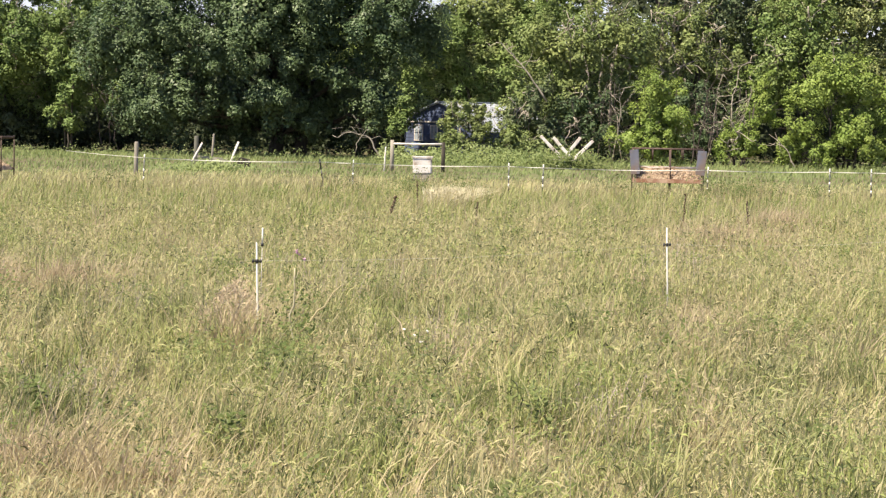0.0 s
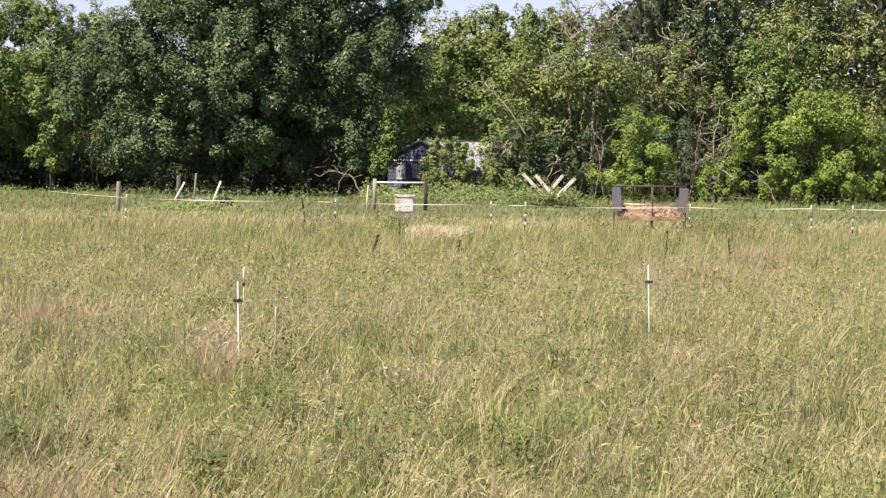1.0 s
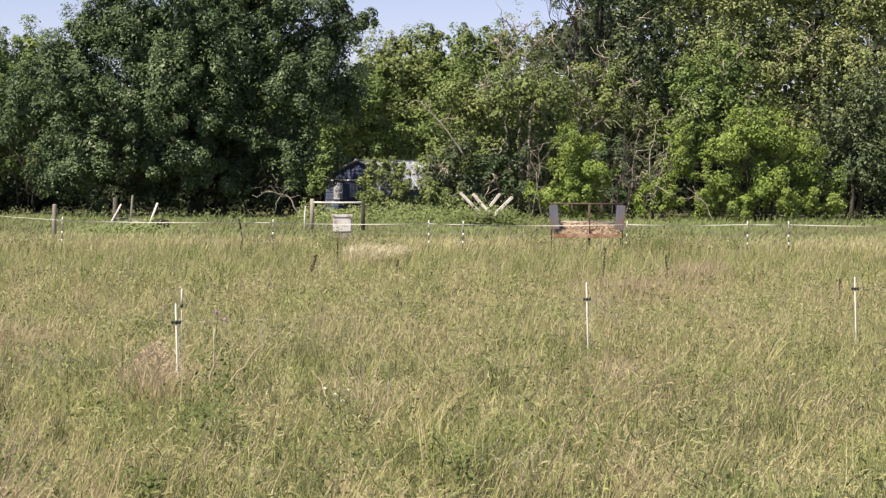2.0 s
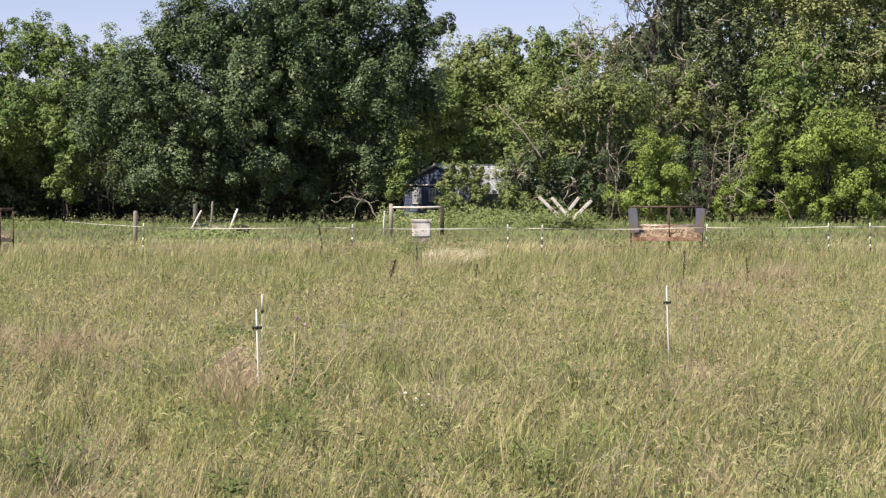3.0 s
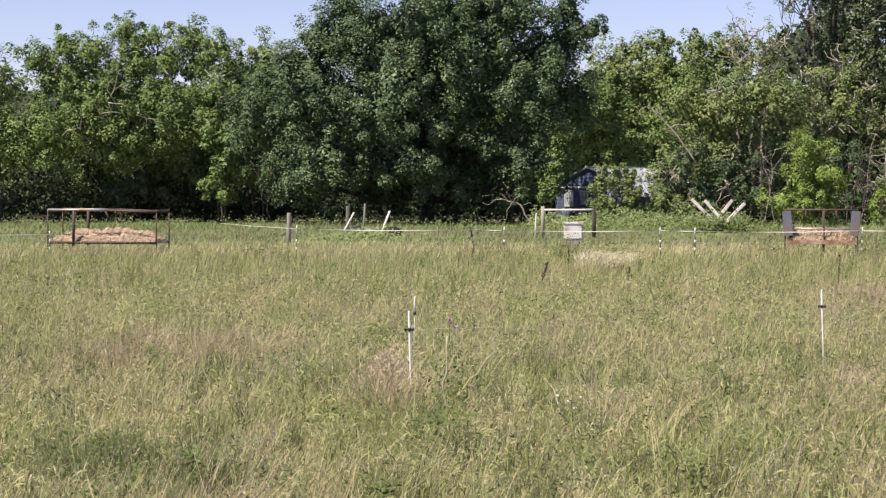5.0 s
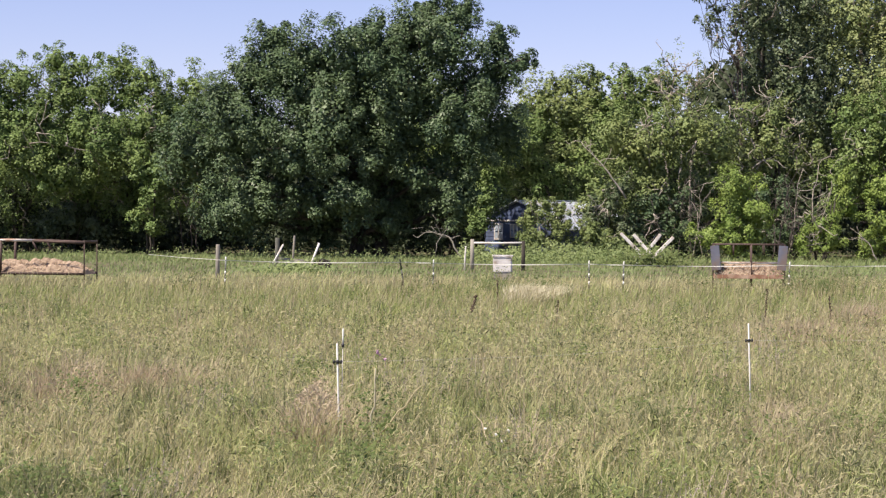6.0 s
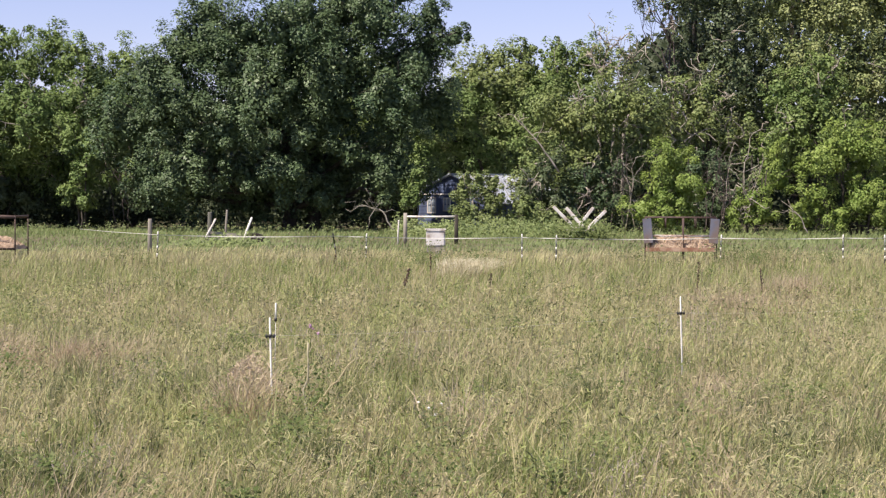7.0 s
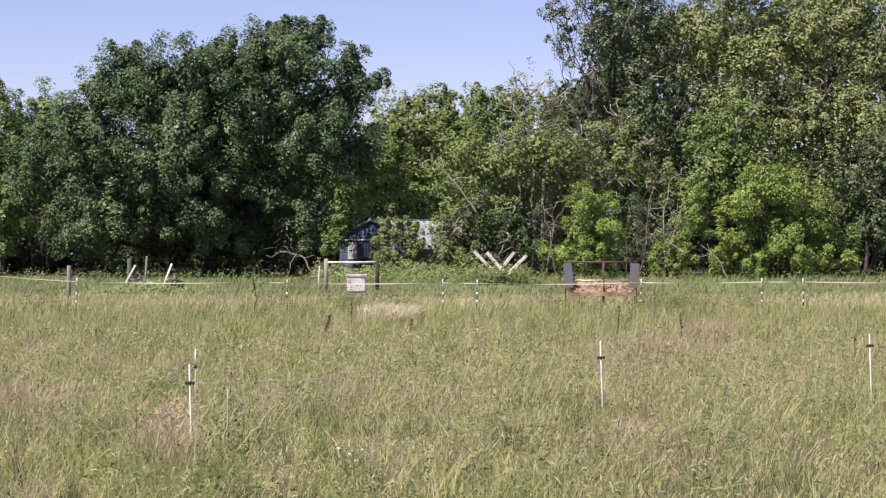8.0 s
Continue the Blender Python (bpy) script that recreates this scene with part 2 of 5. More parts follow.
# ---- builders ----
def part(name, bm, material, parent=None, label=""):
    me = bpy.data.meshes.new(name)
    bm.to_mesh(me)
    bm.free()
    me.materials.append(material)
    ob = new(name, me)
    ob.parent = parent
    return tagged(ob, label)


def empty(name, x, y, z=0.0, rz=0.0):
    ob = new(name)
    ob.empty_display_size = 0.2
    ob.matrix_world = pose(x, y, z, 0, 0, rz)
    return ob


def box(bm, size, m=Matrix.Identity(4), bevel=0.0):
    made = bmesh.ops.create_cube(bm, size=1.0, matrix=m @ Matrix.Diagonal((*size, 1)))
    if bevel:
        edges = list({e for v in made["verts"] for e in v.link_edges})
        bmesh.ops.bevel(bm, geom=edges, offset=bevel, segments=2, affect="EDGES")


def tube(bm, points, radii, sides=8, cap=True):
    """A tapered tube along the points."""
    rings = []
    for i, p in enumerate(points):
        p = Vector(p)
        a, b = Vector(points[max(i - 1, 0)]), Vector(points[min(i + 1, len(points) - 1)])
        d = (b - a).normalized()
        u = d.cross(Vector((0.31, 0.95, 0.05))).normalized()
        w = d.cross(u)
        r = radii[i] if isinstance(radii, (list, tuple)) else radii
        rings.append([bm.verts.new(p + r * (u * math.cos(2 * math.pi * k / sides) + w * math.sin(2 * math.pi * k / sides))) for k in range(sides)])
    for a, b in zip(rings, rings[1:]):
        for k in range(sides):
            bm.faces.new((a[k], a[(k + 1) % sides], b[(k + 1) % sides], b[k])).smooth = True
    if cap:
        bm.faces.new(rings[0][::-1])
        bm.faces.new(rings[-1])


def quads_mesh(name, verts, sizes, material):
    """verts (n, 3) in the order of the faces; sizes: corners of the faces of one piece, indices given."""
    me = bpy.data.meshes.new(name)
    idx, counts = sizes
    me.vertices.add(len(verts))
    me.vertices.foreach_set("co", np.ascontiguousarray(verts, dtype=np.float32).ravel())
    me.loops.add(len(idx))
    me.loops.foreach_set("vertex_index", idx.astype(np.int32))
    me.polygons.add(len(counts))
    starts = np.concatenate([[0], np.cumsum(counts)[:-1]])
    me.polygons.foreach_set("loop_start", starts.astype(np.int32))
    me.update(calc_edges=True)
    me.materials.append(material)
    return me


def unit(v):
    return v / np.maximum(np.linalg.norm(v, axis=1, keepdims=True), 1e-9)


def leaf_mesh(name, at, out, size, material, rng, turn=0.5):
    """Pointed leaves at the places, turned roughly to face out."""
    n = len(at)
    nor = unit(out + rng.normal(0, turn, (n, 3)) + np.array([0, 0, 0.15]))
    along = unit(np.cross(nor, rng.normal(0, 1, (n, 3))))
    side = np.cross(nor, along)
    s = (size * rng.uniform(0.6, 1.35, n))[:, None]
    droop = nor * s * 0.12
    v = np.stack([at - along * s * 0.5, at + side * s * 0.3 - droop, at + along * s * 0.55, at - side * s * 0.3 - droop], 1).reshape(-1, 3)
    return quads_mesh(name, v, (np.arange(4 * n), np.full(n, 4)), material)


def wave(x, y, seed, size):
    """Smooth noise about 0 with features of that size."""
    rng = np.random.default_rng(seed)
    s = np.zeros_like(x)
    for k in range(9):
        a, f, p = rng.uniform(0, 6.28), rng.uniform(0.6, 1.7) * 6.28 / size, rng.uniform(0, 6.28)
        s += np.sin((x * math.cos(a) + y * math.sin(a)) * f + p)
    return s / 3.0


def crown_points(lobes, per, rng, clump=(0.3, 0.7), fill=0.3, cover=1.0):
    """Leaf places on ragged sprays that cover the lobes (x, y, z, radius), with the way out of each spray."""
    at, out, big = [], [], []
    for x, y, z, r in lobes:
        c = np.array([x, y, z])
        k = max(8, int(4.5 * r * r / (cover * cover)))
        i = np.arange(k) + 0.5
        h, g = 1 - 2 * i / k, i * 2.39996 + rng.uniform(0, 6.28)
        d = np.stack([np.cos(g) * np.sqrt(1 - h * h), np.sin(g) * np.sqrt(1 - h * h), h], 1)
        d = unit(d + rng.normal(0, 0.2, (k, 3)))
        bulge = np.zeros(k)
        for q in range(4):
            bulge += np.sin(d @ rng.normal(0, 3.2, 3) + rng.uniform(0, 6.28))
        rad = r * (0.6 + 0.44 * rng.random(k)) * (1 + 0.075 * bulge)
        leader = (rng.random(k) < 0.13) & (d[:, 2] > -0.1)
        rad = np.where(leader, np.maximum(rad, r * 0.86) + rng.uniform(0.0, 0.25, k), rad)
        cc = c + d * rad[:, None] * np.array([1, 1, 0.95])
        gap = wave(cc[:, 0] + cc[:, 1], cc[:, 2] * 0.9 - cc[:, 1] * 0.6, 77, 2.0) + rng.normal(0, 0.35, k) > -0.55
        gap |= leader
        d, cc, leader = d[gap], cc[gap], leader[gap]
        k = len(cc)
        cr = rng.uniform(*clump, k) * min(1.0, 0.4 + r * 0.25) * np.where(leader, 0.72, 1.0)
        m = int(per * 1.3)
        axis = unit(d * 0.75 + rng.normal(0, 0.5, (k, 3)) + np.array([0, 0, 0.4]))
        ax = np.repeat(axis, m, 0)
        o = unit(rng.normal(0, 1, (k * m, 3)) + np.repeat(d, m, 0) * 0.35 + np.array([0, 0, 0.35]))
        q = np.repeat(cr, m) * (0.5 + 0.55 * rng.random(k * m))
        along = np.sum(o * ax, 1)
        p = np.repeat(cc, m, 0) + (o + ax * (along * np.repeat(rng.uniform(0.0, 0.6, k), m))[:, None]) * q[:, None]
        at.append(p)
        out.append(o * 0.6 + np.repeat(d, m, 0) * 0.3 + np.array([0, 0, 0.5]))
        big.append(np.ones(len(p)))
        kk = int(k * m * fill * 0.95)
        big.append(np.full(kk, 1.6))
        dd = unit(rng.normal(0, 1, (kk, 3)))
        at.append(c + dd * (r * 0.62 * rng.random(kk) ** 0.4)[:, None])
        out.append(dd)
    at, out, big = np.concatenate(at), np.concatenate(out), np.concatenate(big)
    keep = at[:, 2] > 0.05
    return at[keep], out[keep], big[keep]


def limb(bm, a, b, r0, r1, rng, sides=6, steps=5, wander=0.12):
    a, b = Vector(a), Vector(b)
    span = (b - a).length
    pts = [a + (b - a) * (i / steps) + Vector(rng.normal(0, wander * span / steps, 3)) * (0 < i < steps) for i in range(steps + 1)]
    tube(bm, pts, [r0 + (r1 - r0) * i / steps for i in range(steps + 1)], sides)
    return pts


def tree(name, base, lobes, material, label, seed, per=40, leaf=0.2, trunk=0.25, trunks=1, dead=0, clump=(0.3, 0.7), fill=0.35,
         bark=None, category="tree", fork=0.3):
    """A rooted plant: tapered trunks, limbs to the lobes of its crown, and leaves in clumps."""
    rng = np.random.default_rng(seed)
    x0, y0 = base
    thing = empty(name, x0, y0)
    inv = np.array([x0, y0, 0.0])
    cover = (clump[0] + clump[1]) / 1.4
    at, out, big = crown_points(lobes, per * 2.4 * (0.2 / leaf) * cover ** 2, rng, clump, fill, cover)
    top = max(l[2] for l in lobes)
    stems = []
    for i in range(trunks):
        bm = bmesh.new()
        foot = Vector(((i - (trunks - 1) / 2) * trunk * 3.2, rng.normal(0, 0.2), -0.1))
        head = Vector((foot.x * 1.6 + rng.normal(0, 0.3), foot.y, max(0.8, top * 0.72)))
        stems.append(limb(bm, foot, head, trunk, trunk * 0.35, rng, 9, 7, 0.08))
        part("trunk", bm, bark or M_BARK, thing)
    for i, (x, y, z, r) in enumerate(lobes):
        bm = bmesh.new()
        stem = stems[i % trunks]
        start = min(stem, key=lambda p: abs(p.z - max(0.3, z * (1 - fork) - 0.6)))
        end = Vector((x, y, z)) - Vector(inv)
        pts = limb(bm, start, end, trunk * 0.42, trunk * 0.14, rng, 6, 5, 0.25)
        for k in range(5):
            d = Vector(unit(rng.normal(0, 1, (1, 3)))[0])
            d.z = abs(d.z) * 0.8
            limb(bm, pts[3 + k % 3], end + d * r * 0.95, trunk * 0.12, 0.012, rng, 4, 4, 0.3)
        part("branch", bm, bark or M_BARK, thing)
    for k in range(dead):
        bm = bmesh.new()
        x, y, z, r = lobes[k % len(lobes)]
        c = Vector((x, y, z)) - Vector(inv)
        d = Vector((rng.normal(0, 1), -1.0, rng.uniform(0, 1))).normalized()
        tip = c + d * r * 1.15
        pts = limb(bm, c + Vector((0, 0, -r * 0.4)), tip, 0.06, 0.02, rng, 5, 6, 0.3)
        branch = part("dead_branch", bm, M_PALE_BARK, thing, "bleached dead branch")
        for q in range(6):
            bm = bmesh.new()
            e = Vector(rng.normal(0, 1, 3)).normalized() * rng.uniform(0.4, 1.3)
            limb(bm, pts[2 + q % 5], pts[2 + q % 5] + e, 0.03, 0.01, rng, 4, 3, 0.3)
            part("twig", bm, M_PALE_BARK, branch)
    me = leaf_mesh("crown", at - inv, out, leaf * big, material, rng, 0.42)
    new("crown", me).parent = thing
    return tagged(thing, label, category, {"tree": "trees of the wood", "shrub": "shrubs at the wood's foot", "bush": "bushes at the wood's edge"}[category])


def blades(name, x, y, height, width, lean, material, rng, wind=0.25, way=None):
    """Bent blades: three steps narrowing to a point."""
    n = len(x)
    foot = np.stack([x, y, np.zeros(n) - 0.02], 1)
    a = rng.uniform(0, 2 * math.pi, n)
    side = np.stack([np.cos(a), np.sin(a), np.zeros(n)], 1) * (width * 0.5)[:, None]
    b = 1.6 * wave(x, y, 9, 1.3) + rng.normal(0, 1.1, n) if way is None else way
    bend = np.stack([np.cos(b) + wind, np.sin(b) * 0.8, np.zeros(n)], 1) * (height * lean)[:, None]
    up = np.array([[0, 0, 1.0]]) * height[:, None]
    mid = foot + up * 0.52 + bend * 0.4
    tip = foot + up * (1 - 0.28 * np.minimum(lean, 1.2) ** 2)[:, None] + bend
    v = np.stack([foot - side, foot + side, mid + side * 0.8, mid - side * 0.8, tip], 1).reshape(-1, 3)
    o = 5 * np.arange(n)[:, None]
    idx = (o + np.array([[0, 1, 2, 3, 3, 2, 4]])).ravel()
    return quads_mesh(name, v, (idx, np.tile([4, 3], n)), material)


# ---- ground ----
bm = bmesh.new()
bmesh.ops.create_grid(bm, x_segments=60, y_segments=60, size=3000)
for v in bm.verts:
    v.co.x = math.copysign(abs(v.co.x / 3000) ** 3 * 3000, v.co.x)
    v.co.y = math.copysign(abs(v.co.y / 3000) ** 3 * 3000, v.co.y) + 40
tagged(part("ground", bm, M_SOIL), "dry pasture soil under thatch of old grass", "ground", kind="structure")

FENCE_Y = 62.0
rng = np.random.default_rng(11)


def wedge(n, near, far, half, power):
    """Places in the part of the field before the viewer, thinning with distance."""
    d = (near ** power + rng.random(n) * (far ** power - near ** power)) ** (1 / power)
    a = rng.uniform(-half, half, n)
    return d * np.tan(a), d, d


HOLLOWS = [(-1.27, 12.9, 0.17), (-2.62, 14.5, 0.22), (-1.0, 13.4, 0.12)]
hollow_rng = np.random.default_rng(12)
for k in range(110):
    py = 9.5 + 30 * hollow_rng.random() ** 1.2
    HOLLOWS.append((hollow_rng.uniform(-0.24, 0.24) * py, py, hollow_rng.uniform(0.05, 0.15) * (0.7 + py / 50)))


def sunk(x, y):
    """How much of its height the grass keeps: little in the hollows."""
    low = np.ones(len(x))
    for px, py, pr in HOLLOWS:
        low *= 1 - 0.72 * np.exp(-((x - px) ** 2 + (y - py) ** 2 / 4.0) / (pr * pr))
    return low


def tall(name, n, tufts, material, patch_seed, patch_size, bias, tallness, lean, label, spots=()):
    """Grass in tufts that fan out from their middles, thick where its own patches are."""
    cx, cy, _ = wedge(tufts * 3, 8.5, FENCE_Y - 1.0, radians(16.5), 1.0)
    want = wave(cx, cy, patch_seed, patch_size) + rng.normal(0, 0.5, len(cx))
    for px, py, pr in spots:
        want += 3.0 * np.exp(-((cx - px) ** 2 + (cy - py) ** 2 / 5.0) / (pr * pr))
    keep = want > bias
    cx, cy = cx[keep][:tufts], cy[keep][:tufts]
    for px, py, pr in spots:
        more = int(170 * pr)
        cx = np.concatenate([cx, px + rng.normal(0, 0.5, more) * pr])
        cy = np.concatenate([cy, py + rng.normal(0, 0.9, more) * pr])
    ch = (0.25 + 0.0032 * cy + 0.05 * wave(cx, cy, 3, 6.0) + 0.085 * wave(cx, cy * 0.6, 5, 0.9) * np.clip(28 / cy, 0, 1) - 0.1 * np.exp(-((cx - 2.8) ** 2 + (cy - 23.8) ** 2 / 2.0) / 0.5) + 0.26 * np.exp(-((cx + 1.75) ** 2 + (cy - 19.9) ** 2 / 2.0) / 0.35)) * rng.choice([0.6, 0.85, 1.0, 1.15, 1.6], len(cx), p=[0.2, 0.25, 0.27, 0.18, 0.1]) * rng.uniform(0.85, 1.15, len(cx)) * tallness * np.interp(cy, [46, 60], [1.0, 0.5]) * sunk(cx, cy)
    cl = rng.uniform(-0.4, 0.35, len(cx)) + np.where(rng.random(len(cx)) < 0.14, 0.5, 0.0)
    cw = rng.normal(0, 1.5, len(cx))
    cs = rng.uniform(0.04, 0.16, len(cx))
    k = rng.integers(0, len(cx), n)
    ox, oy = rng.normal(0, 1, n) * cs[k], rng.normal(0, 1, n) * cs[k]
    x, y = cx[k] + ox, np.maximum(cy[k] + oy, 8.0)
    fan = np.arctan2(oy, ox)
    b = np.where(rng.random(n) < 0.6, fan + rng.normal(0, 0.5, n), cw[k] + rng.normal(0, 0.5, n))
    h = np.clip(ch[k] * rng.uniform(0.4, 1.18, n), 0.08, 0.8)
    w = np.maximum(0.0088, y * 0.00024) * rng.uniform(0.5, 1.5, n)
    ln = np.clip(lean + cl[k] + rng.normal(0, 0.2, n), 0.03, 1.0)
    me = blades(name, x, y, h, w, ln, material, rng, 0.12, b)
    tagged(new(name, me), label, "grass", kind="stuff")


tall("meadow_grass", 112000, 16000, M_GRASS, 51, 2.4, -0.9, 1.0, 0.55, "tall uncut meadow grass, straw yellow, gone to seed")
tall("green_meadow_grass", 76000, 8500, M_GREEN, 52, 1.7, 0.1, 0.9, 0.42, "greener tufts of meadow grass between the straw",
     ((-3.5, 15.8, 0.8), (-1.4, 17.5, 0.4), (-0.9, 14.5, 0.4), (0.6, 16.0, 0.4), (-3.0, 12.2, 0.5), (-9.2, 47.0, 1.3), (-2.4, 48.0, 1.0), (8.5, 52.0, 1.0), (-6.0, 54.0, 1.5), (3.5, 56.0, 1.4), (10.5, 56.0, 1.5), (-12.5, 55.0, 1.5), (1.6, 17.0, 0.4), (-4.6, 16.5, 0.8), (4.2, 24.0, 0.5)))
tall("reddish_grass", 24000, 2200, M_RED, 53, 2.2, 1.1, 1.15, 0.5, "patches of reddish-brown bent grass in the meadow", ((-1.8, 20.0, 0.12), (-2.5, 12.5, 0.3), (2.4, 20.0, 0.14), (-5.3, 25.5, 0.6), (-4.4, 26.5, 0.4), (5.2, 39.0, 0.8), (7.0, 44.0, 0.7), (-1.6, 12.0, 0.3)))

# coarse upright tussocks close by
k = 520
cx, cy, _ = wedge(k, 9.0, 27.0, radians(16.0), 1.3)
keep = wave(cx, cy, 57, 2.2) + rng.normal(0, 0.4, k) > 0.0
cx, cy = cx[keep], cy[keep]
for px, py, pr, more in ((-3.5, 15.4, 0.5, 60), (-1.25, 14.1, 0.13, 7), (-2.78, 15.2, 0.2, 10), (-2.67, 22.5, 0.2, 7), (1.47, 21.3, 0.2, 8), (3.2, 18.0, 0.3, 8)):
    cx, cy = np.append(cx, px + rng.normal(0, 0.6, more) * pr), np.append(cy, py + rng.normal(0, 1.0, more) * pr)
cs, ch, cw, cl = rng.uniform(0.03, 0.1, len(cx)), rng.uniform(0.24, 0.42, len(cx)), rng.uniform(0, 6.28, len(cx)), rng.uniform(0.1, 0.6, len(cx))
n = 60 * len(cx)
k = rng.integers(0, len(cx), n)
x, y = cx[k] + rng.normal(0, 1, n) * cs[k], cy[k] + rng.normal(0, 1, n) * cs[k]
me = blades("coarse_tussocks", x, y, ch[k] * rng.uniform(0.5, 1.2, n), rng.uniform(0.006, 0.012, n), np.clip(cl[k] + rng.normal(0, 0.2, n), 0.03, 1.0), M_COARSE, rng, 0.1, cw[k] + rng.normal(0, 0.7, n))
tagged(new("coarse_tussocks", me), "coarse darker green tussocks in the near meadow", "grass", kind="stuff")

x, y, d = wedge(52000, 8.5, 26.0, radians(16.0), 1.0)
near = np.exp(-((x + 2.2) ** 2 / 1.8 + (y - 12.0) ** 2 / 9.0)) + 0.06
sel = rng.random(len(x)) < near * np.clip(0.6 + 0.9 * wave(x, y, 65, 0.7), 0, 1.5) * sunk(x, y) ** 2
x, y = x[sel], y[sel]
me = blades("long_straw", x, y, rng.uniform(0.22, 0.55, len(x)), rng.uniform(0.004, 0.008, len(x)), rng.uniform(0.2, 0.8, len(x)), M_DRY, rng, 0.0, 0.25 + 0.5 * wave(x, y, 66, 1.5) + rng.normal(0, 0.3, len(x)))
tagged(new("long_straw", me), "long bleached straw blades leaning in the near meadow", "grass", kind="stuff")

# short tangled blade ends that make up the top of the meadow
def flecks(name, x, y, z, length, width, upright, material, label):
    n = len(x)
    c = np.stack([x, y, z], 1)
    along = unit(rng.normal(0, 1, (n, 3)) * np.array([1.0, 1.0, upright])) * (length * rng.uniform(0.4, 1.3, n))[:, None]
    side = unit(np.cross(along, rng.normal(0, 1, (n, 3)))) * (width * rng.uniform(0.5, 1.4, n))[:, None]
    sag = np.array([[0, 0, -0.2]]) * np.linalg.norm(along, axis=1)[:, None]
    v = np.stack([c - along + sag, c - side, c + along + sag, c + side], 1).reshape(-1, 3)
    tagged(new(name, quads_mesh(name, v, (np.arange(4 * n), np.full(n, 4)), material)), label, "grass", kind="stuff")


def canopy(x, y):
    """The height of the meadow's top."""
    return (0.25 + 0.0032 * y + 0.05 * wave(x, y, 3, 6.0) + 0.06 * wave(x, y * 0.6, 5, 0.9)) * sunk(x, y)


for name, n, size, seed, bias, material, label in (
        ("lodged_grass", 95000, 2.0, 61, 0.2, M_GRASS, "lodged tangled straw lying over the meadow tufts"),
        ("green_undergrass", 85000, 1.7, 62, 0.25, M_GREEN, "short green leaves of grass among the straw"),
        ("dark_undergrass", 90000, 1.1, 64, 0.65, M_WIRY, "small dark leaves and stems in gaps between the tufts")):
    x, y, d = wedge(n, 8.5, 44.0, radians(16.5), 0.6)
    lie = wave(x, y, seed, size) + rng.normal(0, 0.35, n) > bias
    x, y, d = x[lie], y[lie], d[lie]
    high = canopy(x, y) * rng.uniform(0.45, 1.08, len(x))
    flecks(name, x, y, np.maximum(0.05, high), 0.05, np.maximum(0.005, d * 0.00021), 1.2, material, label)

# greener grass towards the tape fence
x, y, d = wedge(16000, 42.0, FENCE_Y - 0.5, radians(16.5), 0.8)
lie = wave(x, y, 67, 5.0) + 0.5 * wave(x, y, 68, 1.6) + rng.normal(0, 0.4, len(x)) > -0.1
x, y = x[lie], y[lie]
me = blades("fence_side_grass", x, y, canopy(x, y) * rng.uniform(0.85, 1.2, len(x)), rng.uniform(0.012, 0.028, len(x)), rng.uniform(0.1, 0.6, len(x)), M_GREEN, rng)
tagged(new("fence_side_grass", me), "greener grass growing towards the tape fence", "grass", kind="stuff")

# stretches of faded bent grass
spots = [(-5.3, 25.3, 0.5, 1700), (-4.3, 26.8, 0.3, 500), (5.2, 39.0, 0.8, 1500), (-1.75, 12.2, 0.3, 700), (2.9, 22.6, 0.35, 600)]
x = np.concatenate([px + rng.normal(0, 1, n) * pr for px, py, pr, n in spots])
y = np.concatenate([py + rng.normal(0, 2.6, n) * pr for px, py, pr, n in spots])
me = blades("faded_bent_grass", x, y, canopy(x, y) * rng.uniform(0.7, 1.25, len(x)), np.maximum(0.007, y * 0.00025) * rng.uniform(0.5, 1.4, len(x)), rng.uniform(0.1, 0.8, len(x)), M_RED, rng)
tagged(new("faded_bent_grass", me), "stretches of faded pinkish-tan bent grass", "grass", kind="stuff")

# matted pinkish-tan tussock beside the fence post
n = 800
x, y = rng.normal(-1.86, 0.21, n), rng.normal(21.1, 0.5, n)
dome = np.exp(-((x + 1.86) / 0.3) ** 2)
flecks("matted_tussock", x, y, 0.1 + 0.5 * dome * rng.random(n) ** 0.4, 0.05, np.full(n, 0.006), 1.0, M_RED, "matted pinkish-tan tussock beside the fence post")
n = 160
x, y = rng.normal(-1.86, 0.15, n), rng.normal(21.1, 0.3, n)
me = blades("tussock_stalks", x, y, rng.uniform(0.35, 0.65, n), rng.uniform(0.005, 0.009, n), rng.uniform(0.05, 0.5, n), M_RED, rng, 0.0, rng.uniform(0, 6.28, n))
tagged(new("tussock_stalks", me), "pinkish-tan stalks of the matted tussock", "grass", kind="stuff")

# dark wiry weeds
at, grow = [], []
for i in range(520):
    y = 9.5 + 46 * rng.random() ** 1.15
    x = rng.uniform(-0.29, 0.29) * y
    if wave(np.array([x]), np.array([y]), 63, 6.0)[0] + rng.normal(0, 0.6) < 0:
        continue
    k = rng.integers(14, 40)
    h = (0.3 + 0.003 * y) * rng.uniform(0.7, 1.2)
    z = rng.uniform(0.25, 1.0, k) * h
    at.append(np.stack([x + rng.normal(0, 0.05, k) * (1 + y / 60), y + rng.normal(0, 0.05, k), z], 1))
at = np.concatenate(at)
me = leaf_mesh("wiry_weeds", at, np.tile([[0, -0.2, 0.5]], (len(at), 1)), 0.032, M_WIRY, rng)
tagged(new("wiry_weeds", me), "dark wiry weeds scattered through the meadow", "weeds", kind="stuff")


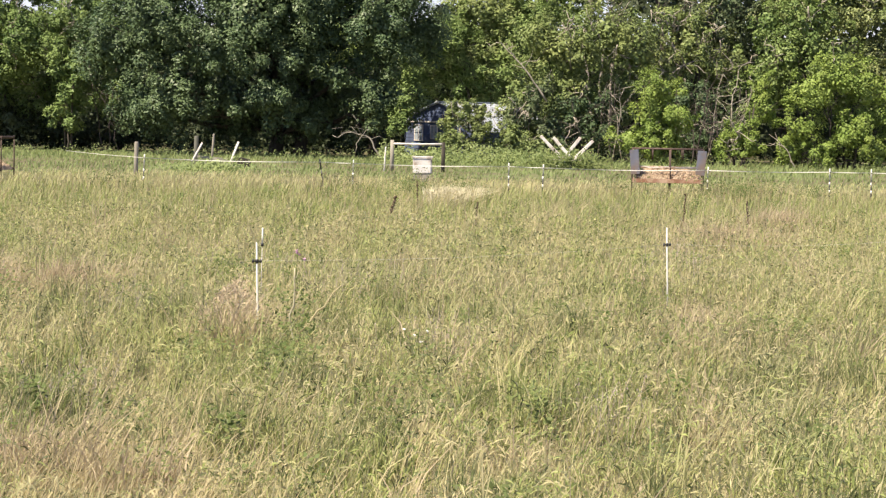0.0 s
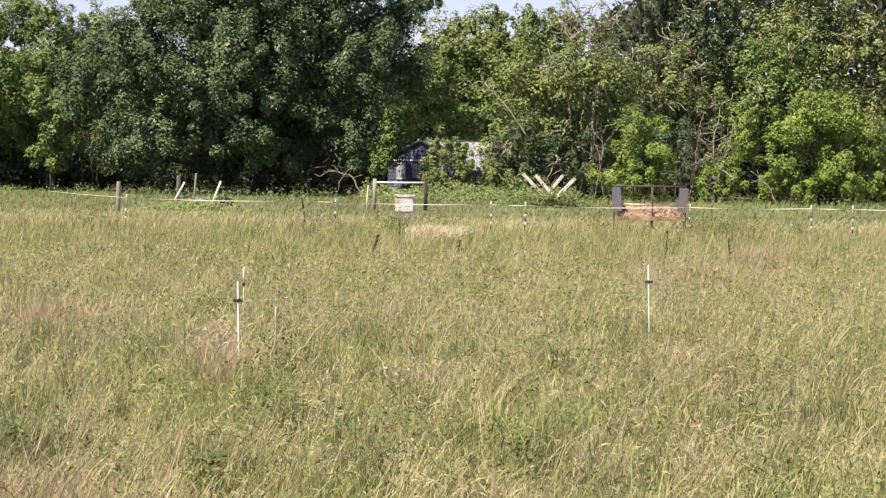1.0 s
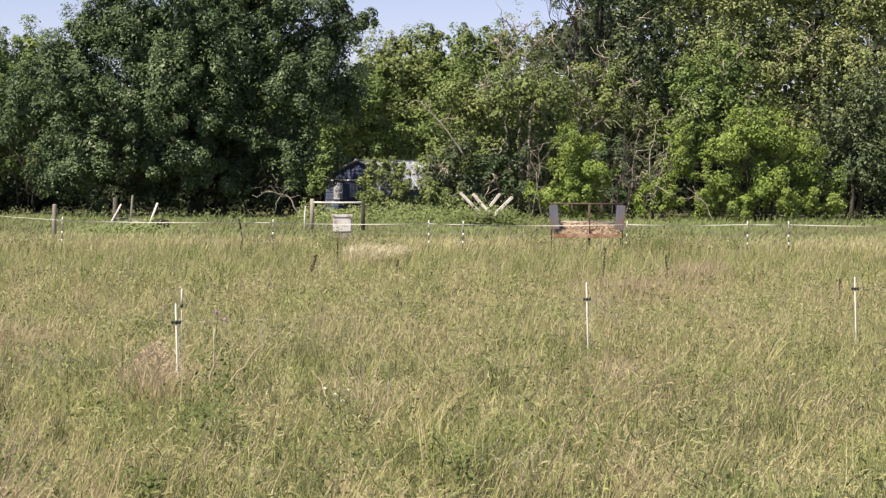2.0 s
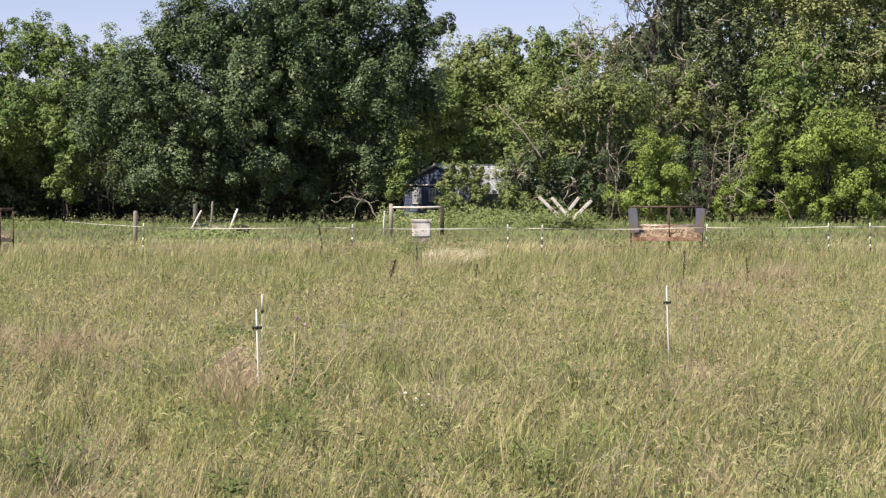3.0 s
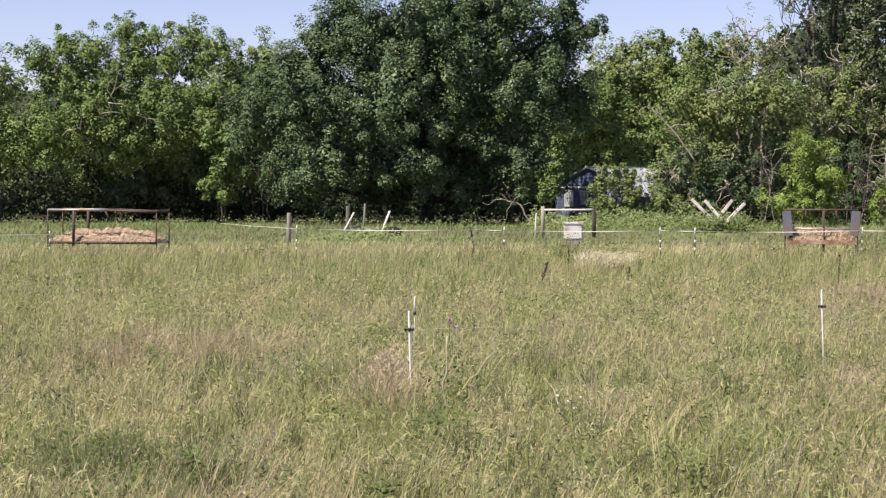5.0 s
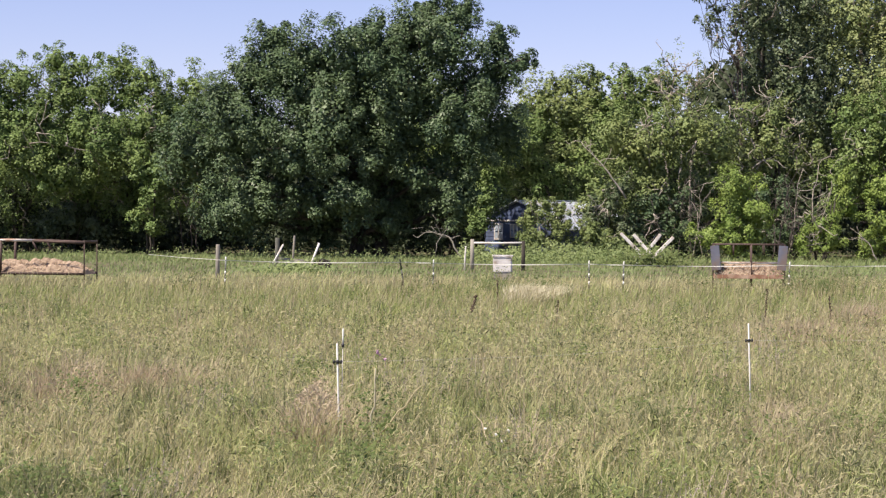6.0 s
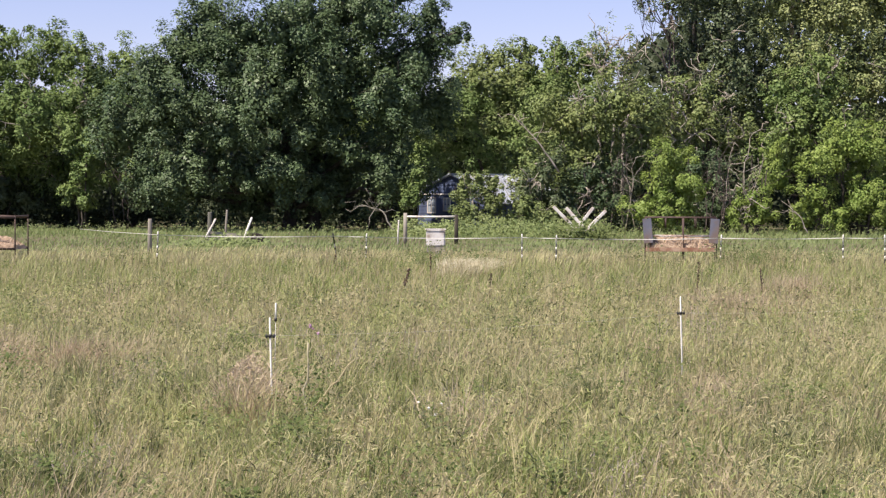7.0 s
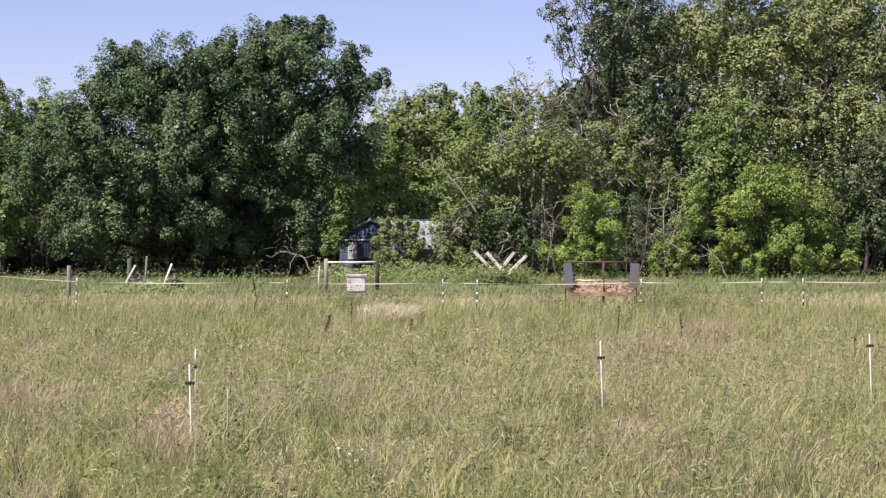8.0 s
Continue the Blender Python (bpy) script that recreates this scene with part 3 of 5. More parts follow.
def panicles(name, n, label, material, spots=()):
    """Thin stalks that carry loose flecks of seed."""
    x, y, d = wedge(n, 8.5, FENCE_Y - 2, radians(16.5), 1.2)
    sel = wave(x, y, 8, 3.0) + rng.normal(0, 0.8, n) > -0.2
    x, y, d = x[sel], y[sel], d[sel]
    if spots:
        x = np.concatenate([px + rng.normal(0, 0.5, n // len(spots)) * pr for px, py, pr in spots])
        y = np.concatenate([py + rng.normal(0, 1.2, n // len(spots)) * pr for px, py, pr in spots])
        d = y
    n = len(x)
    h = (0.3 + 0.003 * y) * rng.uniform(0.8, 1.55, n)
    b = rng.uniform(0, 6.28, n)
    bend = np.stack([np.cos(b) + 0.25, np.sin(b), np.zeros(n)], 1) * (h * rng.uniform(0.05, 0.5, n))[:, None]
    foot = np.stack([x, y, np.zeros(n)], 1)
    tip = foot + np.array([[0, 0, 1.0]]) * h[:, None] + bend
    w = np.maximum(0.0014, d * 0.00009)[:, None]
    a = rng.uniform(0, 6.28, n)
    side = np.stack([np.cos(a), np.sin(a), np.zeros(n)], 1)
    parts = [np.stack([foot - side * w, foot + side * w, tip + side * w * 0.6, tip - side * w * 0.6], 1)]
    for k in range(5):
        u = rng.uniform(0.72, 1.0, n)[:, None]
        c = foot + (tip - foot) * u + rng.normal(0, 0.022, (n, 3)) * (1.25 - u)
        r = np.maximum(0.005, d * 0.00022)[:, None] * rng.uniform(0.6, 1.4, (n, 1))
        up = unit(rng.normal(0, 0.5, (n, 3)) + np.array([0, 0, 1.0]))
        si = unit(np.cross(up, rng.normal(0, 1, (n, 3))))
        parts.append(np.stack([c - up * r * 1.7, c + si * r * 0.6, c + up * r * 1.7, c - si * r * 0.6], 1))
    v = np.concatenate(parts).reshape(-1, 3)
    m = len(v) // 4
    tagged(new(name, quads_mesh(name, v, (np.arange(4 * m), np.full(m, 4)), material)), label, "grass", kind="stuff")


panicles("seeding_grass", 15000, "pale ripe grass stalks with loose seed heads", M_SEED)
panicles("purple_top_grass", 300, "haze of purplish grass heads in patches", M_HAZE,
         ((0.13, 19.2, 0.4), (-1.0, 25.5, 0.6), (-3.1, 22.0, 0.5), (-2.4, 28.0, 0.7), (3.4, 30.0, 0.6), (1.2, 14.5, 0.3), (-2.5, 15.0, 0.35)))
# grass round the viewed part of the field
n = 26000
x, y = rng.normal(0, 6, n), rng.normal(3, 5, n)
x[:12000], y[:12000] = rng.uniform(-42, 42, 12000), rng.uniform(-24, FENCE_Y, 12000)
out = ((np.abs(x) > y * 0.29) | (y < 8.6)) & (np.hypot(x, y) > 1.0) & (y < FENCE_Y - 1)
x, y = x[out], y[out]
me = blades("field_margin_grass", x, y, rng.uniform(0.3, 0.55, len(x)), np.full(len(x), 0.02), rng.uniform(0.2, 0.7, len(x)), M_GRASS, rng)
tagged(new("field_margin_grass", me), "tall uncut meadow grass beside the viewed field", "grass", kind="stuff")

# pale rough grass just behind the tape fence
n = 26000
y = FENCE_Y - 2 + 20 * rng.random(n)
x = rng.uniform(-1, 1, n) * (y * 0.31 + 2)
sel = y < 78.5 + 2.2 * wave(x, y, 22, 7.0)
x, y = x[sel], y[sel]
me = blades("rough_pasture", x, y, (np.interp(y, [60, 67, 72], [0.34, 0.3, 0.2]) + 0.05 * wave(x, y, 23, 4.0)) * rng.uniform(0.6, 1.4, len(x)), np.full(len(x), 0.026), rng.uniform(0.2, 0.8, len(x)), M_GRASS, rng)
tagged(new("rough_pasture", me), "pale rough pasture grass just behind the tape fence", "grass", kind="stuff")

# taller weedy grass before the trees
n = 12000
x, y = rng.uniform(-38, 34, n), 101 + 19 * rng.random(n)
me = blades("wood_edge_grass", x, y, (0.19 + 0.1 * wave(x, y, 24, 4.0)) * rng.uniform(0.6, 1.4, n), np.full(n, 0.045), rng.uniform(0.2, 0.8, n), M_PASTURE, rng)
tagged(new("wood_edge_grass", me), "taller green weedy grass before the trees", "grass", kind="stuff")

# grazed pasture behind the tape fence
n = 30000
y = FENCE_Y + 12 + (rng.random(n) ** 1.0) * 46
x = rng.uniform(-1, 1, n) * (y * 0.31 + 3)
h = (0.16 + 0.05 * wave(x, y, 21, 9.0)) * rng.uniform(0.6, 1.4, n)
me = blades("grazed_pasture", x, y, np.clip(h, 0.06, 0.4), np.full(n, 0.036), rng.uniform(0.2, 0.8, n), M_PASTURE, rng)
tagged(new("grazed_pasture", me), "short green grazed pasture grass behind the fence", "grass", kind="stuff")

# ---- woods ----
tree("oak_tree", (-7.8, 119.0), [
    (-3.5, 116, 11.4, 2.5), (-12.6, 116, 10.2, 2.1), (-8.6, 115.5, 10.6, 2.7), (-0.6, 117, 10.2, 1.7), (-14.3, 116, 7.0, 3.1),
    (-9.6, 114.5, 7.0, 2.9), (-2.7, 115.5, 7.2, 2.8), (-13.7, 115, 3.1, 2.5), (-8.3, 114.0, 3.0, 1.7), (-2.7, 115.5, 3.0, 2.1), (-6.0, 118.6, 3.0, 2.6), (-10.5, 118.6, 2.4, 2.4), (-7.1, 114.4, 5.1, 1.2), (-4.9, 114.6, 4.3, 1.1), (-6.4, 115.4, 1.6, 0.9), (-10.4, 115.0, 2.9, 1.1), (-17.0, 116.5, 5.6, 2.4),
    (-5.6, 117, 11.8, 2.0), (-15.4, 115.5, 2.8, 1.6), (-0.6, 117, 6.6, 2.0), (-10.6, 116, 8.6, 2.4), (-5.6, 115.5, 8.8, 2.5), (-11.6, 114.5, 5.2, 1.9), (-1.6, 116, 8.8, 1.8), (-6.2, 115.0, 7.6, 2.0),
    (-10.9, 116, 10.4, 1.8), (-6.6, 116, 10.6, 2.0), (-15.4, 116, 8.5, 1.5), (-14.0, 116.5, 9.8, 1.5), (-4.4, 117, 12.4, 1.6),
    (-12.4, 116, 11.6, 1.2), (-7.4, 116, 11.8, 0.8), (-6.2, 116.8, 6.2, 2.3), (-7.6, 117.0, 8.6, 2.2), (-4.5, 117, 13.3, 0.8), (-2.7, 117, 13.1, 0.9), (-0.7, 117, 11.8, 0.8), (0.6, 117, 10.4, 0.65)],
    M_DARK_LEAF, "broad dark green oak with dense lobed crown reaching the ground", 1, 68, 0.15, 0.42, 2, 0, (0.4, 0.85))
tree("tree", (-28.5, 126), [(-28.3, 122, 8.8, 1.8), (-29.6, 121, 5.0, 2.6), (-26.9, 121, 5.5, 2.2), (-28.5, 127.0, 2.4, 2.3), (-29.8, 122, 8.2, 1.6), (-27.4, 122, 9.9, 1.3), (-29.2, 122, 10.1, 1.1), (-30.6, 122, 9.2, 1.4), (-26.6, 122, 8.0, 1.5), (-27.8, 121, 7.0, 1.8), (-25.4, 121.5, 4.4, 1.8)], M_LEAF,
     "leafy green field-edge tree with a thin ragged top", 2, 54, 0.145, 0.2, 2, 4)
tree("tree", (-25.0, 126.5), [(-25.2, 123, 9.2, 1.9), (-23.9, 122, 7.0, 2.1), (-26.2, 122, 6.4, 2.1), (-24.6, 126.5, 3.4, 2.5), (-25.8, 123, 10.9, 1.1), (-24.4, 123, 10.6, 1.2), (-23.4, 123, 9.2, 1.4)], M_LEAF,
     "leafy green field-edge tree with a pale leaning stem", 3, 54, 0.145, 0.2, 2, 4)
tree("tree", (-21.6, 126.5), [(-21.8, 123, 9.0, 1.8), (-20.4, 122, 7.2, 2.0), (-22.6, 121.5, 6.0, 2.3), (-21.4, 126.0, 3.2, 2.4), (-22.2, 123, 10.5, 1.2), (-20.6, 123, 9.9, 1.2), (-19.6, 123, 8.6, 1.4)], M_LEAF,
     "leafy green field-edge tree with a thin ragged top beside the oak", 4, 54, 0.145, 0.2, 2, 4)
tree("tree", (-18.0, 126.5), [(-18.0, 124, 9.2, 1.6), (-18.6, 124, 8.0, 1.6), (-19.4, 124, 6.6, 1.7), (-20.0, 123, 4.6, 1.8), (-23.4, 123, 5.0, 1.8), (-18.2, 123, 3.4, 1.7), (-18.8, 123, 6.6, 2.0), (-17.2, 123, 6.0, 1.9)], M_LEAF,
     "slender yellow-green tree beside the broad oak", 5, 42, 0.145, 0.18, 1, 0)
tree("tree", (-33.5, 122), [(-33.5, 122, 8.0, 2.6), (-34.6, 121, 4.4, 2.8), (-32.0, 121, 4.6, 2.4), (-36.5, 122, 6.0, 2.8)], M_LEAF,
     "leafy green field-edge tree with a full crown", 6, 38, 0.18, 0.22, 2, 0)
tree("shrub", (-19.7, 118.5), [(-19.5, 118.5, 3.2, 1.1), (-20.2, 118.5, 2.2, 0.9), (-19.5, 118.5, 1.5, 0.9), (-19.7, 118.8, 4.5, 1.1), (-20.3, 119, 5.6, 1.0)], M_LEAF,
     "yellow-green shrub at the foot of the trees", 7, 42, 0.16, 0.06, 3, 0, category="shrub")
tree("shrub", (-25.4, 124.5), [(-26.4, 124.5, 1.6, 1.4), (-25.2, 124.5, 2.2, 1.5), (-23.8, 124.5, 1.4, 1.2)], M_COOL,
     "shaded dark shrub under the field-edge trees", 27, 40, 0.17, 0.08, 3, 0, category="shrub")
tree("tree", (2.4, 136), [(1.9, 136, 9.0, 2.2), (4.7, 136, 9.4, 2.3), (3.2, 135, 5.6, 2.8), (0.4, 136, 6.4, 2.4), (3.4, 135, 8.6, 1.8), (2.8, 136, 10.4, 1.0), (5.0, 136, 10.8, 1.1)], M_OLIVE,
     "mid-green woodland tree behind the shed", 8, 42, 0.18, 0.22, 2, 0)
# added tree, hidden by the oak, that casts shade on the shed's end
tree("tree", (-3.7, 124.4), [(-4.2, 124.0, 8.6, 2.3), (-3.0, 124.2, 6.2, 2.0), (-5.2, 124.0, 5.6, 2.2), (-3.6, 124.6, 7.6, 1.4), (-3.4, 124.4, 3.6, 1.7)], M_LEAF,
     "mid-green tree added unseen behind the broad oak to shade the shed", 21, 44, 0.18, 0.24, 2, 0)
tree("tree", (2.6, 133.6), [(-1.0, 134, 4.4, 2.0), (1.6, 133.8, 5.0, 2.0), (4.4, 133.6, 5.2, 2.1), (7.0, 133, 4.6, 1.9), (-1.6, 132.0, 6.4, 1.9), (1.0, 132.2, 6.6, 1.9), (-1.9, 132.0, 3.4, 1.6), (0.8, 134, 7.4, 2.0), (5.6, 134, 7.6, 1.9), (3.4, 133.6, 3.2, 1.8), (6.0, 133, 2.4, 1.6)], M_LEAF,
     "bushy mid-green tree close behind the old shed", 36, 44, 0.16, 0.16, 3, 0)
tree("tree", (7.4, 136), [(7.5, 136, 9.2, 2.2), (9.0, 135, 7.0, 2.4), (6.4, 135, 5.8, 2.6), (8.0, 134.5, 3.6, 2.6), (6.2, 136, 9.0, 1.8), (7.0, 136, 10.8, 1.2), (8.8, 136, 10.4, 1.4), (9.9, 136, 9.8, 1.4)], M_LEAF,
     "mid-green woodland tree behind the willow thicket", 9, 42, 0.18, 0.22, 2, 1)
tree("dying_tree", (10.3, 131), [(10.0, 131, 11.2, 1.3), (11.2, 131, 10.4, 1.2), (9.2, 131, 9.8, 1.2), (10.6, 130.5, 8.4, 1.6), (8.6, 131, 10.6, 0.8)], M_OLIVE,
     "half-dead tree with sparse olive leaves and bleached branches", 10, 15, 0.15, 0.16, 3, 9, fill=0.03, bark=M_PALE_BARK)
tree("willow_thicket", (7.6, 120.2), [
    (6.0, 118, 6.6, 1.9), (9.2, 118, 6.9, 2.1), (7.8, 118.6, 4.0, 2.2), (7.4, 117.4, 3.2, 1.5), (4.9, 118, 3.6, 1.6), (10.9, 118.5, 5.8, 2.1), (7.5, 117.5, 5.8, 2.0), (10.4, 118.6, 3.6, 1.4), (5.4, 118, 1.6, 1.4), (4.3, 117.2, 2.5, 0.8), (5.1, 117.0, 2.6, 1.0), (4.5, 117.2, 1.2, 1.1)],
    M_OLIVE, "rounded olive-green willow thicket with dead twigs showing", 11, 38, 0.15, 0.12, 4, 12, category="shrub")
tree("shrub", (1.6, 113), [(1.1, 113, 2.1, 0.75), (1.75, 113, 2.35, 0.7), (2.35, 113, 1.8, 0.8), (1.4, 112.8, 1.1, 0.9), (2.2, 112.8, 0.9, 0.85), (0.8, 113, 1.0, 0.65), (1.15, 113, 2.75, 0.5), (1.9, 113, 2.8, 0.5), (2.55, 113, 2.6, 0.55), (2.8, 113, 1.7, 0.7), (3.5, 113, 0.9, 0.7)], M_OLIVE,
     "leafy grey-green shrub before the old shed", 12, 62, 0.1, 0.05, 3, 1, category="shrub", clump=(0.22, 0.5))
tree("shrub", (-1.5, 113.8), [(-1.5, 113.8, 2.5, 0.6), (-1.7, 113.8, 1.8, 0.5), (-1.3, 113.8, 3.0, 0.4)], M_LEAF,
     "small yellow-green sapling under the oak's edge", 35, 40, 0.14, 0.04, 2, 0, category="shrub")
# two added shrubs in dark leaves that stand for the wood's shaded hollows
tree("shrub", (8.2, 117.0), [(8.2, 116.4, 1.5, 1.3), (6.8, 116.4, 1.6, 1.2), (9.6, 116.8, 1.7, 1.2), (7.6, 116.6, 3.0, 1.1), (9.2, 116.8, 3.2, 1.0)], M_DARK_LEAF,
     "added shrub whose dark leaves stand for shade under the willow thicket", 37, 40, 0.14, 0.05, 3, 2, category="shrub")
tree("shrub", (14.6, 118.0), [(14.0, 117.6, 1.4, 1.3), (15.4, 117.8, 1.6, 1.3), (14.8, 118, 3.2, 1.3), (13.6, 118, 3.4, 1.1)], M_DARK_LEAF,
     "added shrub whose dark leaves stand for shade behind the dead brush", 38, 40, 0.14, 0.05, 3, 2, category="shrub")
tree("shrub", (5.0, 115.6), [(4.4, 115.6, 2.3, 0.9), (5.4, 115.6, 2.8, 1.0), (4.8, 115.4, 1.1, 1.1), (6.2, 115.6, 1.4, 0.9), (5.9, 115.6, 3.7, 0.7)], M_COOL,
     "grey-green shrub leaning out of the willow thicket", 39, 44, 0.12, 0.05, 3, 3, category="shrub")
tree("shrub", (4.4, 113.5), [(4.7, 113.5, 0.9, 0.8), (5.6, 113.5, 0.8, 0.75), (3.6, 113.5, 0.5, 0.6), (4.2, 113.5, 1.5, 0.5)], M_OLIVE,
     "low weedy shrub beside the old shed", 13, 38, 0.13, 0.05, 3, 0, category="shrub")
tree("tall_tree", (14.6, 126), [
    (14.1, 123, 13.4, 2.3), (15.6, 123, 11.0, 2.6), (14.6, 123, 16.4, 2.2), (16.2, 122, 8.4, 2.4), (13.4, 123, 9.6, 1.1), (16.6, 123, 14.2, 2.4), (15.2, 125, 7.4, 2.2), (17.8, 125, 8.4, 2.2), (18.6, 125, 5.6, 2.0)],
    M_COOL, "tall dark-limbed tree with open airy outer twigs", 14, 37, 0.17, 0.34, 1, 9, fill=0.2)
tree("tall_tree", (13.0, 122), [
    (12.9, 122, 11.4, 0.9), (12.2, 122, 13.2, 1.0), (11.2, 122, 14.4, 0.85), (12.4, 122, 15.6, 1.2), (11.4, 122, 12.1, 0.7), (10.4, 122, 14.9, 0.6), (10.5, 122, 16.2, 0.9), (11.6, 122, 16.9, 1.1), (10.9, 122, 13.2, 0.6)],
    M_COOL, "airy tree with grey-green leaves and pale twigs showing", 31, 25, 0.15, 0.09, 2, 7, fill=0.02, bark=M_TWIG)
tree("tree", (14.3, 120), [(14.2, 120, 6.6, 2.0), (13.2, 120, 7.8, 1.5), (15.6, 120, 5.4, 1.8), (12.6, 119.5, 5.2, 1.6)], M_OLIVE,
     "olive-green young tree at the wood's edge", 28, 38, 0.15, 0.14, 2, 12)
tree("tall_tree", (20.8, 126), [
    (19.4, 123, 13.4, 2.9), (21.4, 123, 16.6, 3.0), (22.4, 122.5, 12.6, 2.8), (20.2, 122, 9.4, 2.7), (22.8, 122, 8.6, 2.6)],
    M_PALE_OLIVE, "tall woodland tree with olive-green crown", 15, 40, 0.165, 0.3, 2, 6)
tree("tree", (20.6, 118.5), [(20.2, 118.5, 7.6, 1.8), (21.6, 118.5, 6.0, 1.9), (19.0, 118.5, 5.8, 1.9), (20.8, 118.5, 9.0, 1.1), (18.2, 118.5, 4.0, 1.7), (18.4, 119, 7.8, 1.2)], M_LEAF,
     "leafy yellow-green young tree before the tall woods", 29, 42, 0.155, 0.14, 2, 4)
tree("tall_tree", (26.5, 123), [
    (25.0, 123, 13.8, 3.0), (27.6, 123, 15.8, 3.2), (28.8, 122.5, 12.2, 3.0), (25.4, 122, 9.2, 2.6), (28.2, 121, 8.2, 2.8), (25.6, 121.5, 5.2, 2.3)],
    M_PALE_OLIVE, "tall woodland tree with thick dark trunk", 16, 40, 0.165, 0.36, 1, 5)
tree("tree", (27.6, 118), [(27.8, 118, 3.2, 2.2), (26.4, 118, 5.2, 1.7), (28.6, 118, 6.2, 1.9), (29.4, 118, 3.6, 1.8)], M_COOL,
     "shaded blue-green tree beside the large bush", 30, 38, 0.165, 0.14, 2, 0)
tree("tall_tree", (33.0, 123), [(32.5, 123, 13.0, 3.4), (33.6, 122, 8.6, 3.2), (32.4, 121, 4.4, 3.0), (36.0, 122, 10.0, 3.4)], M_LEAF,
     "tall woodland tree at the wood's end", 17, 36, 0.2, 0.3, 2, 0)
tree("round_bush", (11.7, 112.5), [(11.8, 112.5, 3.7, 1.3), (12.5, 112.3, 2.4, 1.3), (11.2, 112.3, 2.4, 1.2), (10.3, 112.5, 1.2, 1.0), (12.2, 112, 1.2, 1.1), (11.4, 111.8, 0.8, 1.0)],
     M_BRIGHT, "bright green rounded bush at the wood's edge", 18, 72, 0.105, 0.07, 4, 0, category="bush")
tree("round_bush", (16.0, 112.5), [(16.0, 112.5, 1.8, 0.9), (15.0, 112.5, 1.0, 0.8), (16.6, 112.3, 1.0, 0.8), (17.4, 113, 3.0, 1.0), (17.2, 113, 4.2, 0.8)], M_BRIGHT,
     "small bright green bush with a fallen bare branch", 19, 72, 0.105, 0.06, 3, 2, category="bush")
tree("round_bush", (21.4, 112.5), [
    (19.9, 112.5, 4.0, 1.6), (22.6, 112.5, 4.1, 1.6), (19.0, 112.3, 2.0, 1.2), (21.6, 112, 2.0, 1.5), (24.0, 112.6, 2.6, 1.3), (21.2, 112, 4.6, 1.4), (25.2, 112.5, 1.0, 0.9), (20.4, 111.9, 0.9, 1.0), (22.8, 111.9, 1.0, 1.1), (18.6, 112.2, 0.8, 0.9), (23.8, 112.2, 0.9, 1.0)],
    M_BRIGHT, "large bright yellow-green bush at the wood's edge", 20, 68, 0.115, 0.08, 5, 0, category="bush")

# dead brush between the bushes
rng = np.random.default_rng(31)
for bx, by, stems, label in ((14.9, 115.5, 9, "tangle of bare purplish-brown dead brush between bushes"),
                             (9.3, 116.2, 7, "dark bare stems under the willow thicket"),
                             (-17.6, 119.6, 3, "bare brown dead brush at the foot of the oak")):
    thing = empty("dead_brush", bx, by)
    for i in range(stems):
        bm = bmesh.new()
        foot = Vector((rng.normal(0, 0.7), rng.normal(0, 0.4), 0))
        tip = foot + Vector((rng.normal(0, 1.2), rng.normal(-0.2, 0.5), rng.uniform(3.2, 5.6)))
        pts = limb(bm, foot, tip, 0.035, 0.01, rng, 5, 7, 0.14)
        bark = M_TWIG if i % 4 or bx < 0 else M_PALE_BARK
        stem = part("dead_stem", bm, bark, thing)
        for q in range(16):
            bm = bmesh.new()
            p = pts[2 + q % 6]
            limb(bm, p, p + Vector(rng.normal(0, 1, 3)).normalized() * rng.uniform(0.5, 1.4), 0.014, 0.005, rng, 3, 3, 0.15)
            part("twig", bm, bark, stem)
    tagged(thing, label, "dead brush", "dead brush of the wood's edge")

# bleached bare limbs that stand out of the foliage
rng = np.random.default_rng(33)
